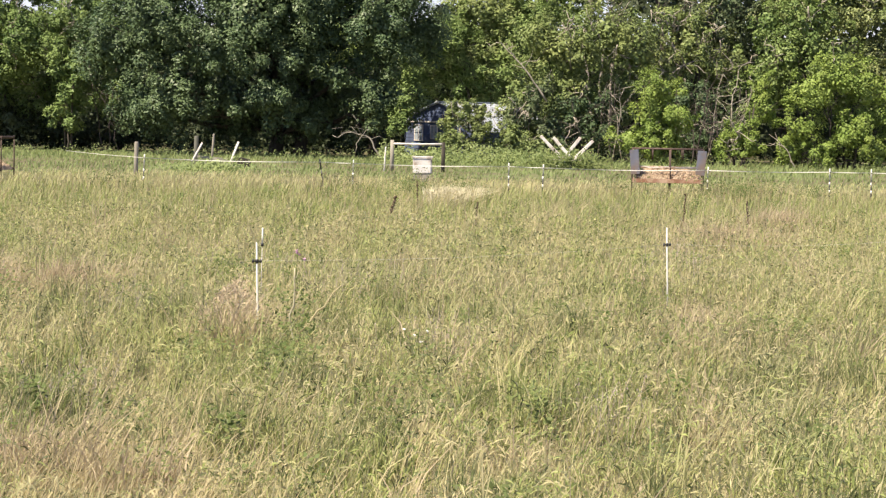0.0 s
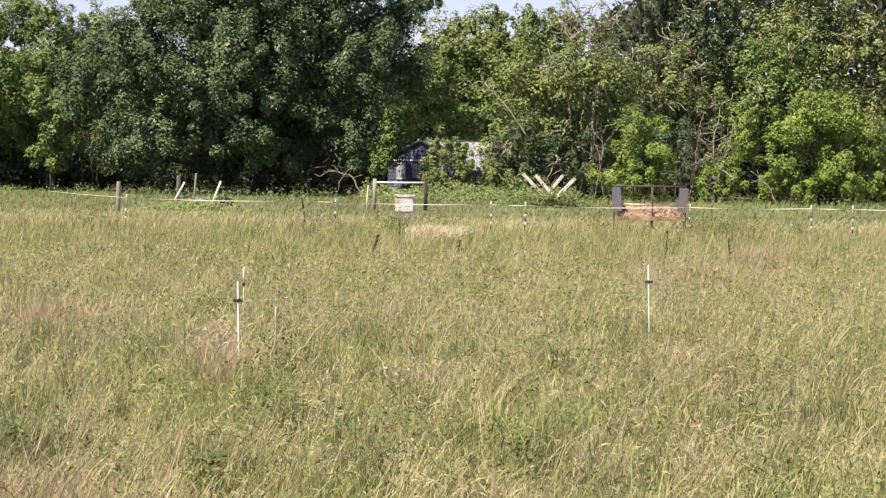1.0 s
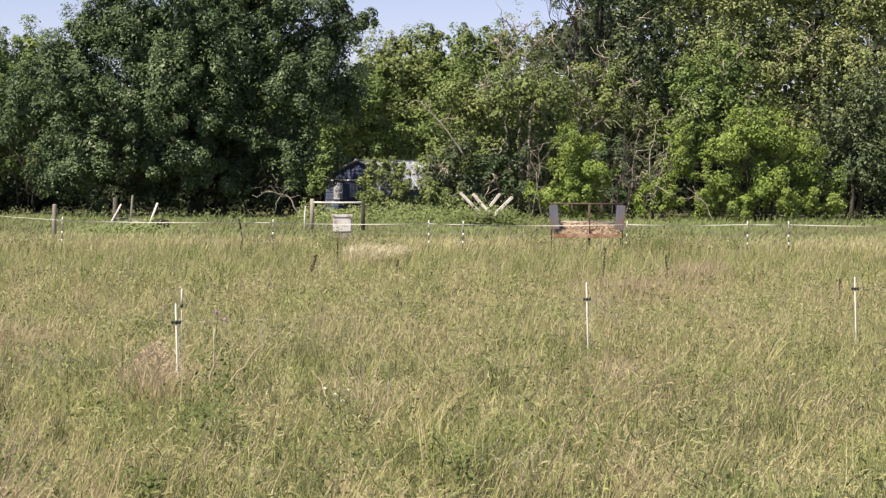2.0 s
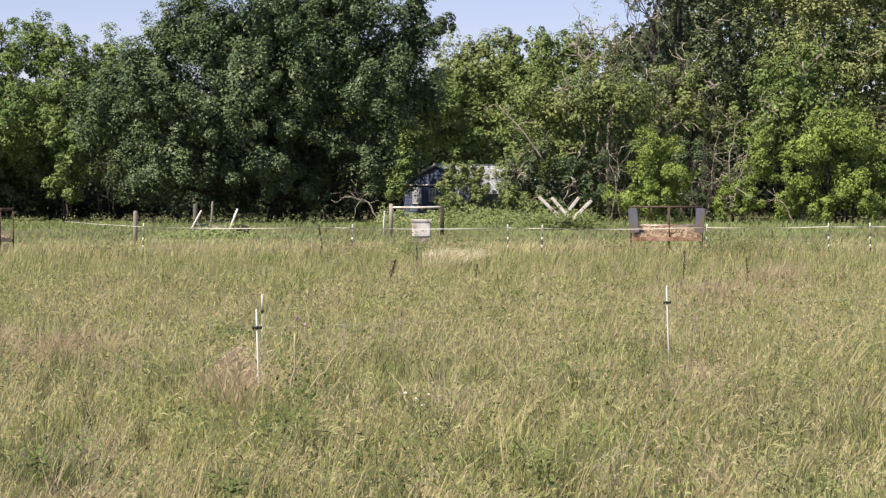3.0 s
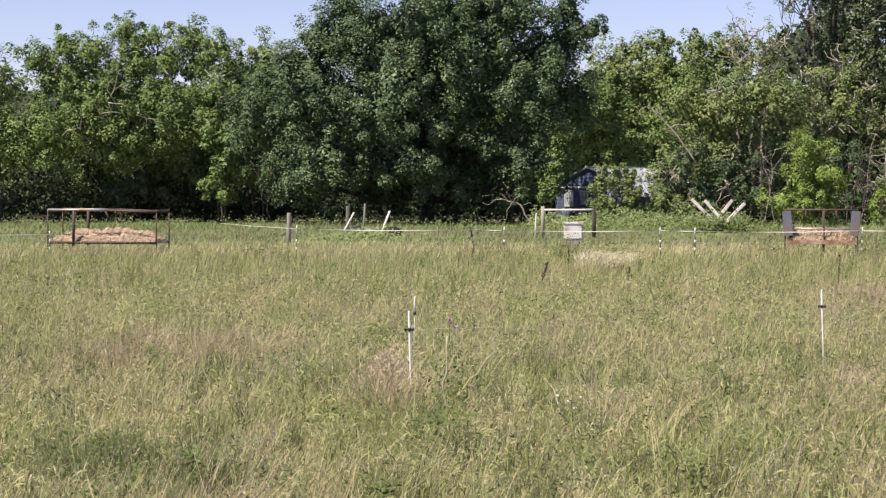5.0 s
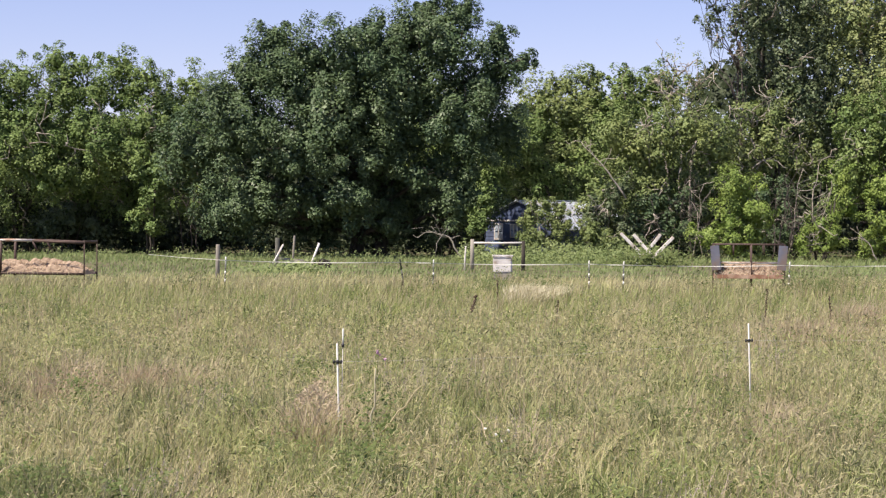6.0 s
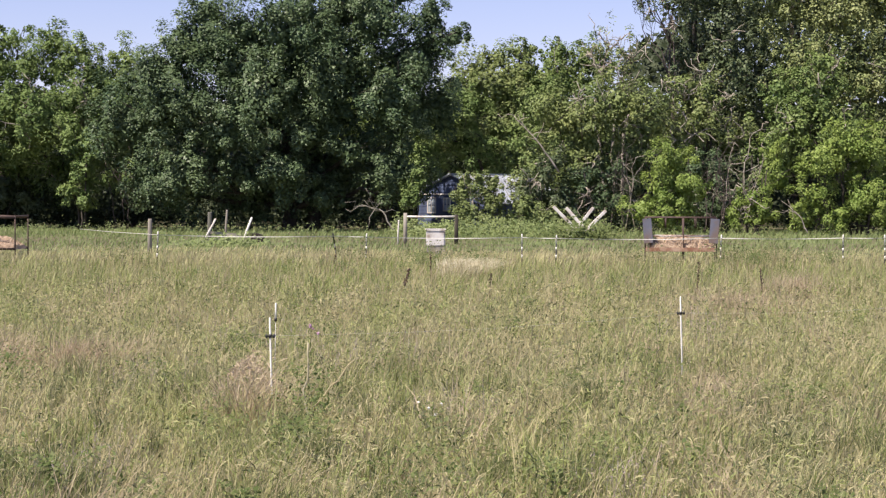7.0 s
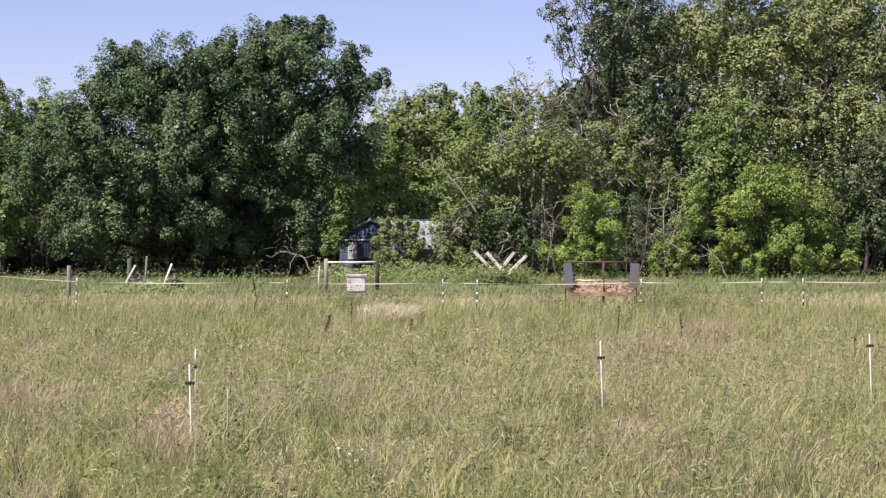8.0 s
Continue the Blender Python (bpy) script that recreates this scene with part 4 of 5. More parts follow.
for foot, bend, tip, r, twigs, label in (
        ((6.1, 115.0, 3.2), (4.9, 114.8, 4.9), (3.7, 114.9, 6.2), 0.055, 7, "bleached bare limb leaning out of the willow thicket"),
        ((15.9, 113.8, 0.0), (15.7, 113.6, 2.8), (16.0, 113.8, 5.0), 0.05, 9, "bleached bare stem among dead brush"),
        ((18.6, 110.6, 0.0), (18.1, 110.6, 1.0), (17.2, 110.7, 1.75), 0.03, 4, "bleached fallen branch beside the bush"),
        ((-25.2, 122.9, 4.8), (-25.95, 119.3, 7.1), (-25.45, 119.2, 8.5), 0.05, 2, "pale leaning stem among the field-edge trees"),
        ((-2.3, 107.0, 0.0), (-3.0, 107.0, 1.2), (-4.0, 107.0, 1.5), 0.05, 9, "fallen weathered limb lying before the oak"),
        ((25.6, 120.6, 0.0), (25.5, 120.6, 5.0), (25.9, 120.8, 9.5), 0.2, 5, "dark bare stem at the wood's edge")):
    foot, bend, tip = Vector(foot), Vector(bend), Vector(tip)
    ob = empty("bare_limb", *foot)
    bark = M_BARK if "dark" in label else M_WOOD if "oak" in label else M_PALE_BARK
    mid = bend - foot
    bm = bmesh.new()
    low = [foot * 0 + mid * i / 5 + Vector(rng.normal(0, 0.03, 3)) * (0 < i < 5) for i in range(5)]
    pts = [mid + (tip - bend) * i / 5 + Vector(rng.normal(0, 0.04, 3)) * (0 < i < 5) for i in range(6)]
    tube(bm, low + pts, [r * (1 - 0.07 * i) for i in range(11)], 6)
    part("stem", bm, bark, ob)
    for q in range(twigs):
        p = pts[q % 6]
        bm = bmesh.new()
        limb(bm, p, p + Vector((rng.normal(0, 1), rng.normal(-0.3, 0.4), rng.normal(0.4, 0.7))).normalized() * rng.uniform(0.5, 1.3), r * 0.4, 0.008, rng, 4, 3, 0.3)
        part("twig", bm, bark, ob)
    tagged(ob, label, "dead branch", "bare limbs of the wood")

# undergrowth and depth of the wood, its shade put into dark leaf colour
rng = np.random.default_rng(32)
n = 66000
x = rng.uniform(-44, 46, n)
top = np.where(x > 15, 16.5, np.where(x > 12, 11.5, 8.0)) + 0.9 * wave(x, x * 0.3, 41, 8.0)
back = np.where((x > -7) & (x < 11), 138.0, 130.0)
at = np.stack([x, back + (152 - back) * rng.random(n), np.abs(top) * rng.random(n) ** 0.5 + 0.1], 1)
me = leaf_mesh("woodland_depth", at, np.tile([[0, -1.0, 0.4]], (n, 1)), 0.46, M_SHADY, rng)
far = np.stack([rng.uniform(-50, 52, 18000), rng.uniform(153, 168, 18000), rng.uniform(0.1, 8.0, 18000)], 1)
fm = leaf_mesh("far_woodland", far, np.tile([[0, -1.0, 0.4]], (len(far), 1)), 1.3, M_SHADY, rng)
tagged(new("far_woodland", fm), "dense far woodland closing the view, leaves coloured dark for shade", "woodland", kind="stuff")
tagged(new("woodland_depth", me), "deep woodland foliage behind the front trees, shade put into its leaf colour", "woodland", kind="stuff")
# leafy fill between the trunks, coloured dark for the shade under the crowns
cx, cy = rng.uniform(-42, 44, 900), rng.uniform(119.5, 127.5, 900)
cy = np.where(cx < -15, 124.5 + 0.4 * (cy - 119.5), cy)
cz = rng.random(900) ** 0.8 * (2.6 + 1.2 * wave(cx, cx * 0.4, 43, 6.0))
open_ground = (cx > -3.0) & (cx < 6.5)
cx, cy, cz = cx[~open_ground], cy[~open_ground], np.maximum(cz[~open_ground], 0.2)
k = np.repeat(np.arange(len(cx)), 44)
at = np.stack([cx[k], cy[k], cz[k]], 1) + rng.normal(0, 0.42, (len(k), 3))
at = at[at[:, 2] > 0.05]
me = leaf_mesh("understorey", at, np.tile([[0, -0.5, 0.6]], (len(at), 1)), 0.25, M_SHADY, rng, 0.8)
tagged(new("understorey", me), "understorey between the trunks, leaves coloured dark for the shade there", "undergrowth", kind="stuff")
n = 26000
x = rng.uniform(-40, 42, n)
y = 109.5 + rng.uniform(0, 6, n) + 1.5 * wave(x, x, 44, 9.0)
at = np.stack([x, y, (0.25 + np.clip(0.28 * wave(x, y, 42, 4.0), 0, 0.9)) * rng.random(n) * 1.6], 1)
at = at[rng.random(n) < np.clip(0.15 + 0.35 * wave(x, y, 47, 3.5), 0, 0.6)]
n = len(at)
me = leaf_mesh("undergrowth", at, np.tile([[0, -0.5, 0.8]], (n, 1)), 0.095, M_PASTURE, rng, 0.8)
tagged(new("undergrowth", me), "nettles and low weeds along the wood's edge", "undergrowth", kind="stuff")


n = 7000
x, y = rng.uniform(-2.5, 8.0, n), rng.uniform(104.0, 111.5, n)
at = np.stack([x, y, (0.6 + 0.3 * wave(x, y, 46, 2.5)) * rng.random(n) ** 0.7], 1)
at = at[at[:, 2] > 0.03]
me = leaf_mesh("tall_weeds", at, np.tile([[0, -0.4, 0.7]], (len(at), 1)), 0.13, M_PASTURE, rng, 0.8)
tagged(new("tall_weeds", me), "tall pale green weeds before the old shed", "weeds", kind="stuff")

# ---- old shed ----
# a gambrel shed: x runs along the end wall from its far corner, y along the ridge
SHED_W, SHED_L = 6.2, 5.4
PROFILE = [(0.0, 1.45), (0.75, 2.35), (SHED_W / 2, 3.12), (SHED_W - 0.75, 2.35), (SHED_W, 1.45)]
shed = empty("shed", -1.5, 129.7)
shed.matrix_world = Matrix.Translation((-1.5, 129.7, 0)) @ Matrix(((0.643, 0.766, 0, 0), (-0.766, 0.643, 0, 0), (0, 0, 1, 0), (0, 0, 0, 1)))
rng = np.random.default_rng(5)


def slab(bm, corners, nor):
    """A flat piece of four or more corners with the thickness of nor."""
    low = [bm.verts.new(Vector(c)) for c in corners]
    top = [bm.verts.new(v.co + Vector(nor)) for v in low]
    bm.faces.new(low[::-1])
    bm.faces.new(top)
    for k in range(len(low)):
        bm.faces.new((low[k], low[(k + 1) % len(low)], top[(k + 1) % len(low)], top[k]))


for y0 in (0.0, SHED_L - 0.12):
    bm = bmesh.new()
    slab(bm, [(0, y0, 0), *[(u, y0, z) for u, z in PROFILE], (SHED_W, y0, 0)], (0, 0.12, 0))
    part("end_wall", bm, M_SHED_WALL, shed)
for x0 in (0.0, SHED_W - 0.12):
    bm = bmesh.new()
    box(bm, (0.12, SHED_L - 0.24, 1.42), pose(x0 + 0.06, SHED_L / 2, 0.71))
    part("side_wall", bm, M_SHED_WALL, shed)
# clapboards of the end that shows
for i in range(14):
    z = 0.1 + 0.21 * i
    half = SHED_W / 2 if z < 1.45 else np.interp(z, [1.45, 2.35, 3.12], [SHED_W / 2, SHED_W / 2 - 0.75, 0.0])
    if half > 0.35:
        bm = bmesh.new()
        box(bm, (2 * half - 0.08, 0.025, 0.19), pose(SHED_W / 2, -0.016, z, -4 + rng.normal(0, 0.8)), 0.004)
        part("board", bm, M_SHED_WALL, shed)
bm = bmesh.new()
box(bm, (SHED_W - 0.3, 0.05, 0.09), pose(SHED_W / 2, -0.06, 2.0), 0.01)
part("trim_board", bm, M_WHITE_PAINT, shed, "whitish horizontal trim board")
roof = empty("roof", 0, 0)
roof.parent = shed
roof.matrix_local = pose(0, 0, 0)
for (ua, za), (ub, zb) in zip(PROFILE, PROFILE[1:]):
    a, b = Vector((ua, 0, za)), Vector((ub, 0, zb))
    nor = Vector((za - zb, 0, ub - ua)).normalized()
    cols = 8
    for i in range(cols):
        y0, y1 = -0.2 + (SHED_L + 0.4) * i / cols, -0.2 + (SHED_L + 0.4) * (i + 1.05) / cols
        lift = nor * (0.01 + 0.012 * (i % 2) + rng.uniform(0, 0.012))
        bm = bmesh.new()
        slab(bm, [p + lift for p in (Vector((a.x, y0, a.z)), Vector((a.x, y1, a.z)), Vector((b.x, y1, b.z)), Vector((b.x, y0, b.z)))], nor * 0.018)
        bmesh.ops.recalc_face_normals(bm, faces=bm.faces)
        part("roof_sheet", bm, M_ROOF if rng.random() < 0.8 else M_OLD_ROOF, roof)
        # standing seam
        bm = bmesh.new()
        up = nor * 0.06
        slab(bm, [p + lift for p in (Vector((a.x, y0, a.z)), Vector((a.x, y0 + 0.035, a.z)), Vector((b.x, y0 + 0.035, b.z)), Vector((b.x, y0, b.z)))], up)
        bmesh.ops.recalc_face_normals(bm, faces=bm.faces)
        part("seam", bm, M_OLD_ROOF, roof)
bm = bmesh.new()
box(bm, (0.3, SHED_L + 0.4, 0.05), pose(SHED_W / 2, SHED_L / 2, 3.19), 0.015)
part("ridge_cap", bm, M_ROOF, roof)
for wx, wz, ww, wh in ((1.35, 1.35, 0.72, 0.9), (2.75, 1.4, 0.6, 0.75)):
    win = empty("window", 0, 0)
    win.parent = shed
    win.matrix_local = pose(wx, -0.05, wz)
    for px in (-0.25, 0.25):
        for pz in (-0.25, 0.25):
            bm = bmesh.new()
            box(bm, (ww * 0.44, 0.02, wh * 0.42), pose(px * ww, 0, pz * wh, rng.normal(0, 3), 0, rng.normal(0, 3)))
            part("pane", bm, M_GLASS, win)
    for fx, fz, sx, sz in ((-0.5, 0, 0.06, wh + 0.06), (0.5, 0, 0.06, wh + 0.06), (0, 0.5, ww - 0.06, 0.06), (0, -0.5, ww - 0.06, 0.06), (0, 0, 0.04, wh - 0.06)):
        bm = bmesh.new()
        box(bm, (sx, 0.05, sz), pose(fx * ww, -0.012, fz * wh))
        part("frame", bm, M_WHITE_PAINT, win)
tagged(shed, "old low blue-grey shed with pale sheet-metal gambrel roof, half overgrown", "shed")


# ---- fences ----
def step_post(x, y, top, clip, lean=0.0, thin=False):
    """A white rod with a black clip that holds the wire."""
    post = empty("fence_post", x, y)
    post.matrix_world = pose(x, y, 0, 0, lean, 0)
    bm = bmesh.new()
    low = clip if thin else -0.2
    tube(bm, [(0, 0, low), (0, 0, (low + top) / 2), (0, 0, top - 0.01), (0, 0, top)], [0.010, 0.0095, 0.009, 0.005], 10)
    part("rod", bm, M_WHITE_ROD, post)
    if thin:
        bm = bmesh.new()
        tube(bm, [(0, 0, -0.2), (0, 0, clip)], 0.004, 6)
        part("shaft", bm, M_PIPE, post, "thin steel shaft")
    bm = bmesh.new()
    tube(bm, [(0, 0, clip - 0.018), (0, 0, clip + 0.018)], 0.016, 10)
    for s in () if thin else (-1, 1):
        box(bm, (0.022, 0.02, 0.014), pose(s * 0.022, 0, clip), 0.003)
        tube(bm, [(s * 0.032, 0, clip - 0.018), (s * 0.037, 0, clip), (s * 0.033, 0, clip + 0.018)], [0.010, 0.013, 0.009], 8)
    part("insulator_clip", bm, M_BLACK, post, "black plastic wire clip")
    return tagged(post, "white fibreglass step-in post with black wire clip in tall grass", "fence post", "posts of the near electric fence")


step_post(-1.6, 20.5, 1.0, 0.825, -1.5)
step_post(-1.79, 23.2, 1.0, 0.82, 0.8, True)
step_post(2.765, 25.0, 1.0, 0.805, -1.8)
step_post(6.265, 26.6, 1.0, 0.855, -2.0)
wire = empty("electric_wire", 0, 0)
for (xa, ya, za), (xb, yb, zb) in zip([(-1.6, 20.5, 0.825), (2.74, 25.0, 0.805), (6.235, 26.6, 0.855)], [(2.74, 25.0, 0.805), (6.235, 26.6, 0.855), (12.0, 29.2, 0.84)]):
    bm = bmesh.new()
    pts = [(xa + (xb - xa) * i / 10, ya + (yb - ya) * i / 10 + 0.02, za + (zb - za) * i / 10 - 0.05 * math.sin(math.pi * i / 10)) for i in range(11)]
    tube(bm, pts, 0.0009, 4)
    part("span", bm, M_TAPE, wire)
tagged(wire, "thin electric wire strung between white posts", "fence wire")


def far_post(x, y, top, lean=0.0, dark=False):
    post = empty("tape_post", x, y)
    post.matrix_world = pose(x, y, 0, 0, lean, 0)
    bm = bmesh.new()
    tube(bm, [(0, 0, 0.7), (0, 0, top - 0.02), (0, 0, top)], [0.022, 0.021, 0.012], 8)
    part("upper_shaft", bm, M_BLACK if dark else M_WHITE_ROD, post)
    bm = bmesh.new()
    tube(bm, [(0, 0, -0.2), (0, 0, 0.7)], 0.02, 8)
    part("lower_shaft", bm, M_BLACK, post, "dark lower shaft")
    for z in (0.3, 0.52):
        bm = bmesh.new()
        tube(bm, [(0, 0, z), (0, 0, z + 0.09)], 0.023, 8)
        part("band", bm, M_BLACK if dark else M_WHITE_ROD, post, "white band on the dark shaft")
    for z in (top - 0.11,):
        bm = bmesh.new()
        box(bm, (0.03, 0.07, 0.022), pose(0, -0.03, z), 0.005)
        part("tape_clip", bm, M_BLACK, post)
    return tagged(post, "white and black plastic step-in post carrying white tape", "fence post", "posts of the tape fence")


POSTS = [(-15.3, 0.84), (-8.15, 1.02), (-2.98, 1.0), (-2.19, 0.98), (2.25, 0.98), (3.22, 0.96), (7.9, 0.98), (11.4, 1.0), (12.6, 1.0), (17.0, 1.0)]
for i, (x, top) in enumerate(POSTS):
    far_post(x, FENCE_Y, top, (0, 2, -9, 1, 0, 1, 2, 0, -1, 0)[i], i == 2)
tape = empty("fence_tape", 0, FENCE_Y)
for (xa, ta), (xb, tb) in zip(POSTS[1:], POSTS[2:]):
    bm = bmesh.new()
    prev = None
    for i in range(13):
        u = i / 12
        x = xa + (xb - xa) * u
        z = (ta - 0.1) * (1 - u) + (tb - 0.1) * u - 0.045 * (xb - xa) / 6 * math.sin(math.pi * u)
        tw = 0.35 * math.sin(u * 7 + xa)
        ring = [bm.verts.new((x, -0.06 + math.sin(tw) * 0.012 * s + 0.002 * q, z + math.cos(tw) * 0.010 * s)) for s, q in ((-1, 0), (1, 0), (1, 1), (-1, 1))]
        if prev:
            for k in range(4):
                bm.faces.new((prev[k], prev[(k + 1) % 4], ring[(k + 1) % 4], ring[k]))
        prev = ring
    part("span", bm, M_TAPE, tape)
for pts in ([(-8.15, 0, 0.92), (-10.5, 7, 0.86), (-12.5, 13, 0.84)], [(-15.3, 0, 0.74), (-17.5, 0.0, 0.72), (-21, 0, 0.72)]):
    bm = bmesh.new()
    tube(bm, pts, 0.008, 5)
    part("span", bm, M_TAPE, tape)
tagged(tape, "white electric tape strung along the pasture fence", "fence tape")


def wood_post(x, y, top, r, lean=0.0, label="weathered grey round wooden fence post", material=M_WOOD):
    bm = bmesh.new()
    tube(bm, [(0, 0, -0.3), (0, 0, top * 0.5), (0.01, 0, top - 0.03), (0.01, 0, top)], [r * 1.05, r, r * 0.95, r * 0.8], 10)
    ob = part("wooden_post", bm, material)
    ob.matrix_world = pose(x, y, 0, 0, lean, 0)
    return tagged(ob, label, "fence post", "old wooden posts")


wood_post(-10.1, 75.0, 1.2, 0.075)
wood_post(-1.85, 89.0, 1.0, 0.035, 2, "short whitish wooden stake beside the fence brace", M_WHITE_PAINT)
# fence brace: two posts and a rail
brace = empty("fence_brace", -0.5, 90.0)
bm = bmesh.new()
tube(bm, [(-1.06, 0, -0.3), (-1.06, 0, 0.6), (-1.06, 0, 1.28)], [0.09, 0.085, 0.08], 10)
part("post", bm, M_WOOD, brace)
bm = bmesh.new()
tube(bm, [(1.05, 0, -0.3), (1.05, 0, 1.22)], [0.09, 0.08], 10)
part("post", bm, M_BARK, brace, "dark thinner post")
bm = bmesh.new()
tube(bm, [(-1.0, -0.02, 1.13), (0, -0.02, 1.12), (1.05, -0.02, 1.14)], 0.042, 8)
part("rail", bm, M_WHITE_PAINT, brace, "white-painted rail")
tagged(brace, "fence brace of two wooden posts with pale top rail", "fence brace")

# white tub by the fence
tub = empty("feed_tub", -0.25, 75.0)
bm = bmesh.new()
box(bm, (0.66, 0.5, 0.6), pose(0, 0, 0.58), 0.05)
part("body", bm, M_TUB, tub)
bm = bmesh.new()
for s in (-1, 1):
    box(bm, (0.72, 0.05, 0.05), pose(0, s * 0.26, 0.87), 0.012)
    box(bm, (0.05, 0.47, 0.05), pose(s * 0.335, 0, 0.87), 0.012)
part("rim", bm, M_TUB, tub)
bm = bmesh.new()
box(bm, (0.6, 0.45, 0.3), pose(0, 0, 0.14))
part("skid", bm, M_WOOD, tub)
tagged(tub, "square off-white plastic feed tub on the pasture", "feed tub")


# ---- feeders ----
def bar(name, a, b, r, material, parent, label=""):
    bm = bmesh.new()
    tube(bm, [a, [(p + q) / 2 for p, q in zip(a, b)], b], r, 8)
    return part(name, bm, material, parent, label)


def hay_mound(parent, sx, sy, sz, z, seed):
    rng = np.random.default_rng(seed)
    bm = bmesh.new()
    bmesh.ops.create_grid(bm, x_segments=48, y_segments=18, size=1.0)
    for v in bm.verts:
        e = max(0.0, 1 - abs(v.co.x) ** 4) * max(0.0, 1 - abs(v.co.y) ** 4)
        h = sz * e ** 0.5 * (0.72 + 0.55 * noise.noise((v.co.x * 4.3 + seed, v.co.y * 2.9, 0)) + 0.25 * noise.noise((v.co.x * 13 + seed, v.co.y * 8, 3)))
        v.co = Vector((v.co.x * sx / 2, v.co.y * sy / 2, z + h + 0.05 * noise.noise(v.co * 9)))
    hay = part("hay", bm, M_HAY, parent, "loose tan hay")
    n = 2600
    x, y = rng.uniform(-0.48, 0.48, n) * sx, rng.uniform(-0.5, 0.4, n) * sy
    me = blades("straw", x, y, rng.uniform(0.05, 0.16, n), np.full(n, 0.014), rng.uniform(0.4, 1.0, n), M_LOOSE_HAY, rng)
    for v in me.vertices:
        v.co.z += z + sz * 0.72 * max(0.0, 1 - abs(2 * v.co.x / sx) ** 4) ** 0.5 * max(0.0, 1 - abs(2 * v.co.y / sy) ** 4) ** 0.5
    new("straw", me).parent = parent
    return hay


f1 = empty("hay_feeder", 7.2, 66.0, 0, -5)
for sx in (-1.06, 1.06):
    for sy in (-0.7, 0.7):
        bar("corner_post", (sx, sy, 0), (sx, sy, 1.42), 0.022, M_STEEL, f1)
for sy in (-0.7, 0.7):
    bar("top_rail", (-1.06, sy, 1.42), (1.06, sy, 1.42), 0.021, M_STEEL, f1)
    bar("middle_post", (0.08, sy, 0.1), (0.08, sy, 1.42), 0.022, M_STEEL, f1)
    for u in (-0.45, 0.45):
        bar("hanger", (u, sy, 1.1), (u, sy, 1.42), 0.018, M_STEEL, f1)
    bar("middle_rail", (-1.06, sy, 0.86), (1.06, sy, 0.86), 0.02, M_PIPE, f1)
    bm = bmesh.new()
    box(bm, (2.1, 0.03, 0.12), pose(0, sy * 1.06, 0.46), 0.008)
    part("bottom_rail", bm, M_RUST_SHEET, f1, "worn rusty bottom rail")
    bm = bmesh.new()
    box(bm, (2.06, 0.015, 0.1), pose(0, sy * 0.98, 0.47))
    part("side_panel", bm, M_RUST_SHEET, f1, "rusty pinkish lower side sheet")
for s in (-1, 1):
    bar("end_rail", (s * 1.06, -0.7, 1.42), (s * 1.06, 0.7, 1.42), 0.021, M_STEEL, f1)
    bm = bmesh.new()
    box(bm, (0.27, 0.02, 0.74), pose(s * 0.99, -0.74, 1.02, 0, s * 5, 0), 0.006)
    part("corner_panel", bm, M_SHEET, f1, "slate-grey corner sheet")
    bm = bmesh.new()
    box(bm, (0.02, 1.36, 0.72), pose(s * 1.06, 0, 1.0), 0.006)
    part("end_panel", bm, M_SHEET, f1, "slate-grey end sheet")
hay_mound(f1, 2.04, 1.46, 0.4, 0.46, 3)
tagged(f1, "steel hay feeder with grey corner sheets, half full of hay", "hay feeder")

f2 = empty("hay_feeder", -14.55, 66.5, 0, -3)
for sx in (-1.7, 1.7):
    for sy in (-0.8, 0.8):
        bar("corner_post", (sx, sy, 0), (sx, sy, 1.42), 0.02, M_STEEL, f2)
for sy in (-0.8, 0.8):
    bar("top_rail", (-1.7, sy, 1.42), (0.1, sy, 1.4), 0.032, M_PIPE, f2, "pale pipe rail")
    bar("top_rail", (0.1, sy, 1.4), (1.7, sy, 1.34), 0.034, M_STEEL, f2)
    bar("middle_post", (-0.9, sy, 0.3), (-0.88, sy, 1.42), 0.045, M_STEEL, f2)
    bar("diagonal_brace", (-0.68, sy, 0.55), (-0.9, sy, 0.4), 0.03, M_STEEL, f2)
    bar("diagonal_brace", (0.25, sy, 1.1), (0.1, sy, 1.4), 0.03, M_STEEL, f2)
    bar("bottom_rail", (-1.7, sy, 0.42), (1.7, sy, 0.4), 0.04, M_STEEL, f2)
for s in (-1, 1):
    bar("end_rail", (s * 1.7, -0.8, 1.38), (s * 1.7, 0.8, 1.38), 0.03, M_STEEL, f2)
hay_mound(f2, 3.36, 1.5, 0.44, 0.38, 8)
tagged(f2, "long steel hay feeder with pale top rail, heaped with hay", "hay feeder")

# overturned bunk with leaning legs
bunk = empty("broken_bunk", -8.5, 85.0)
for a, b, r in (((-0.92, 0, 0.05), (-0.37, 0, 1.08), 0.04), ((0.62, 0, 0.03), (1.04, 0, 1.14), 0.045)):
    bar("leg", a, b, r, M_WHITE_PAINT, bunk, "whitish leaning wooden leg")
for x, y, z, size, tilt, turn in ((-0.1, -0.1, 0.1, 1.7, 1, 0), (-0.1, 0.3, 0.18, 1.7, 1, 3), (-0.2, -0.25, 0.3, 1.0, -9, 14), (0.35, 0.1, 0.36, 0.9, 12, -20),
                               (0.0, 0.2, 0.48, 1.2, 5, 8), (-0.55, 0.0, 0.2, 0.6, 28, 30), (0.9, -0.2, 0.14, 0.8, -6, -35)):
    bm = bmesh.new()
    box(bm, (size, 0.05, 0.1), pose(x, y, z, 0, tilt, turn), 0.01)
    part("plank", bm, M_WOOD, bunk)
bm = bmesh.new()
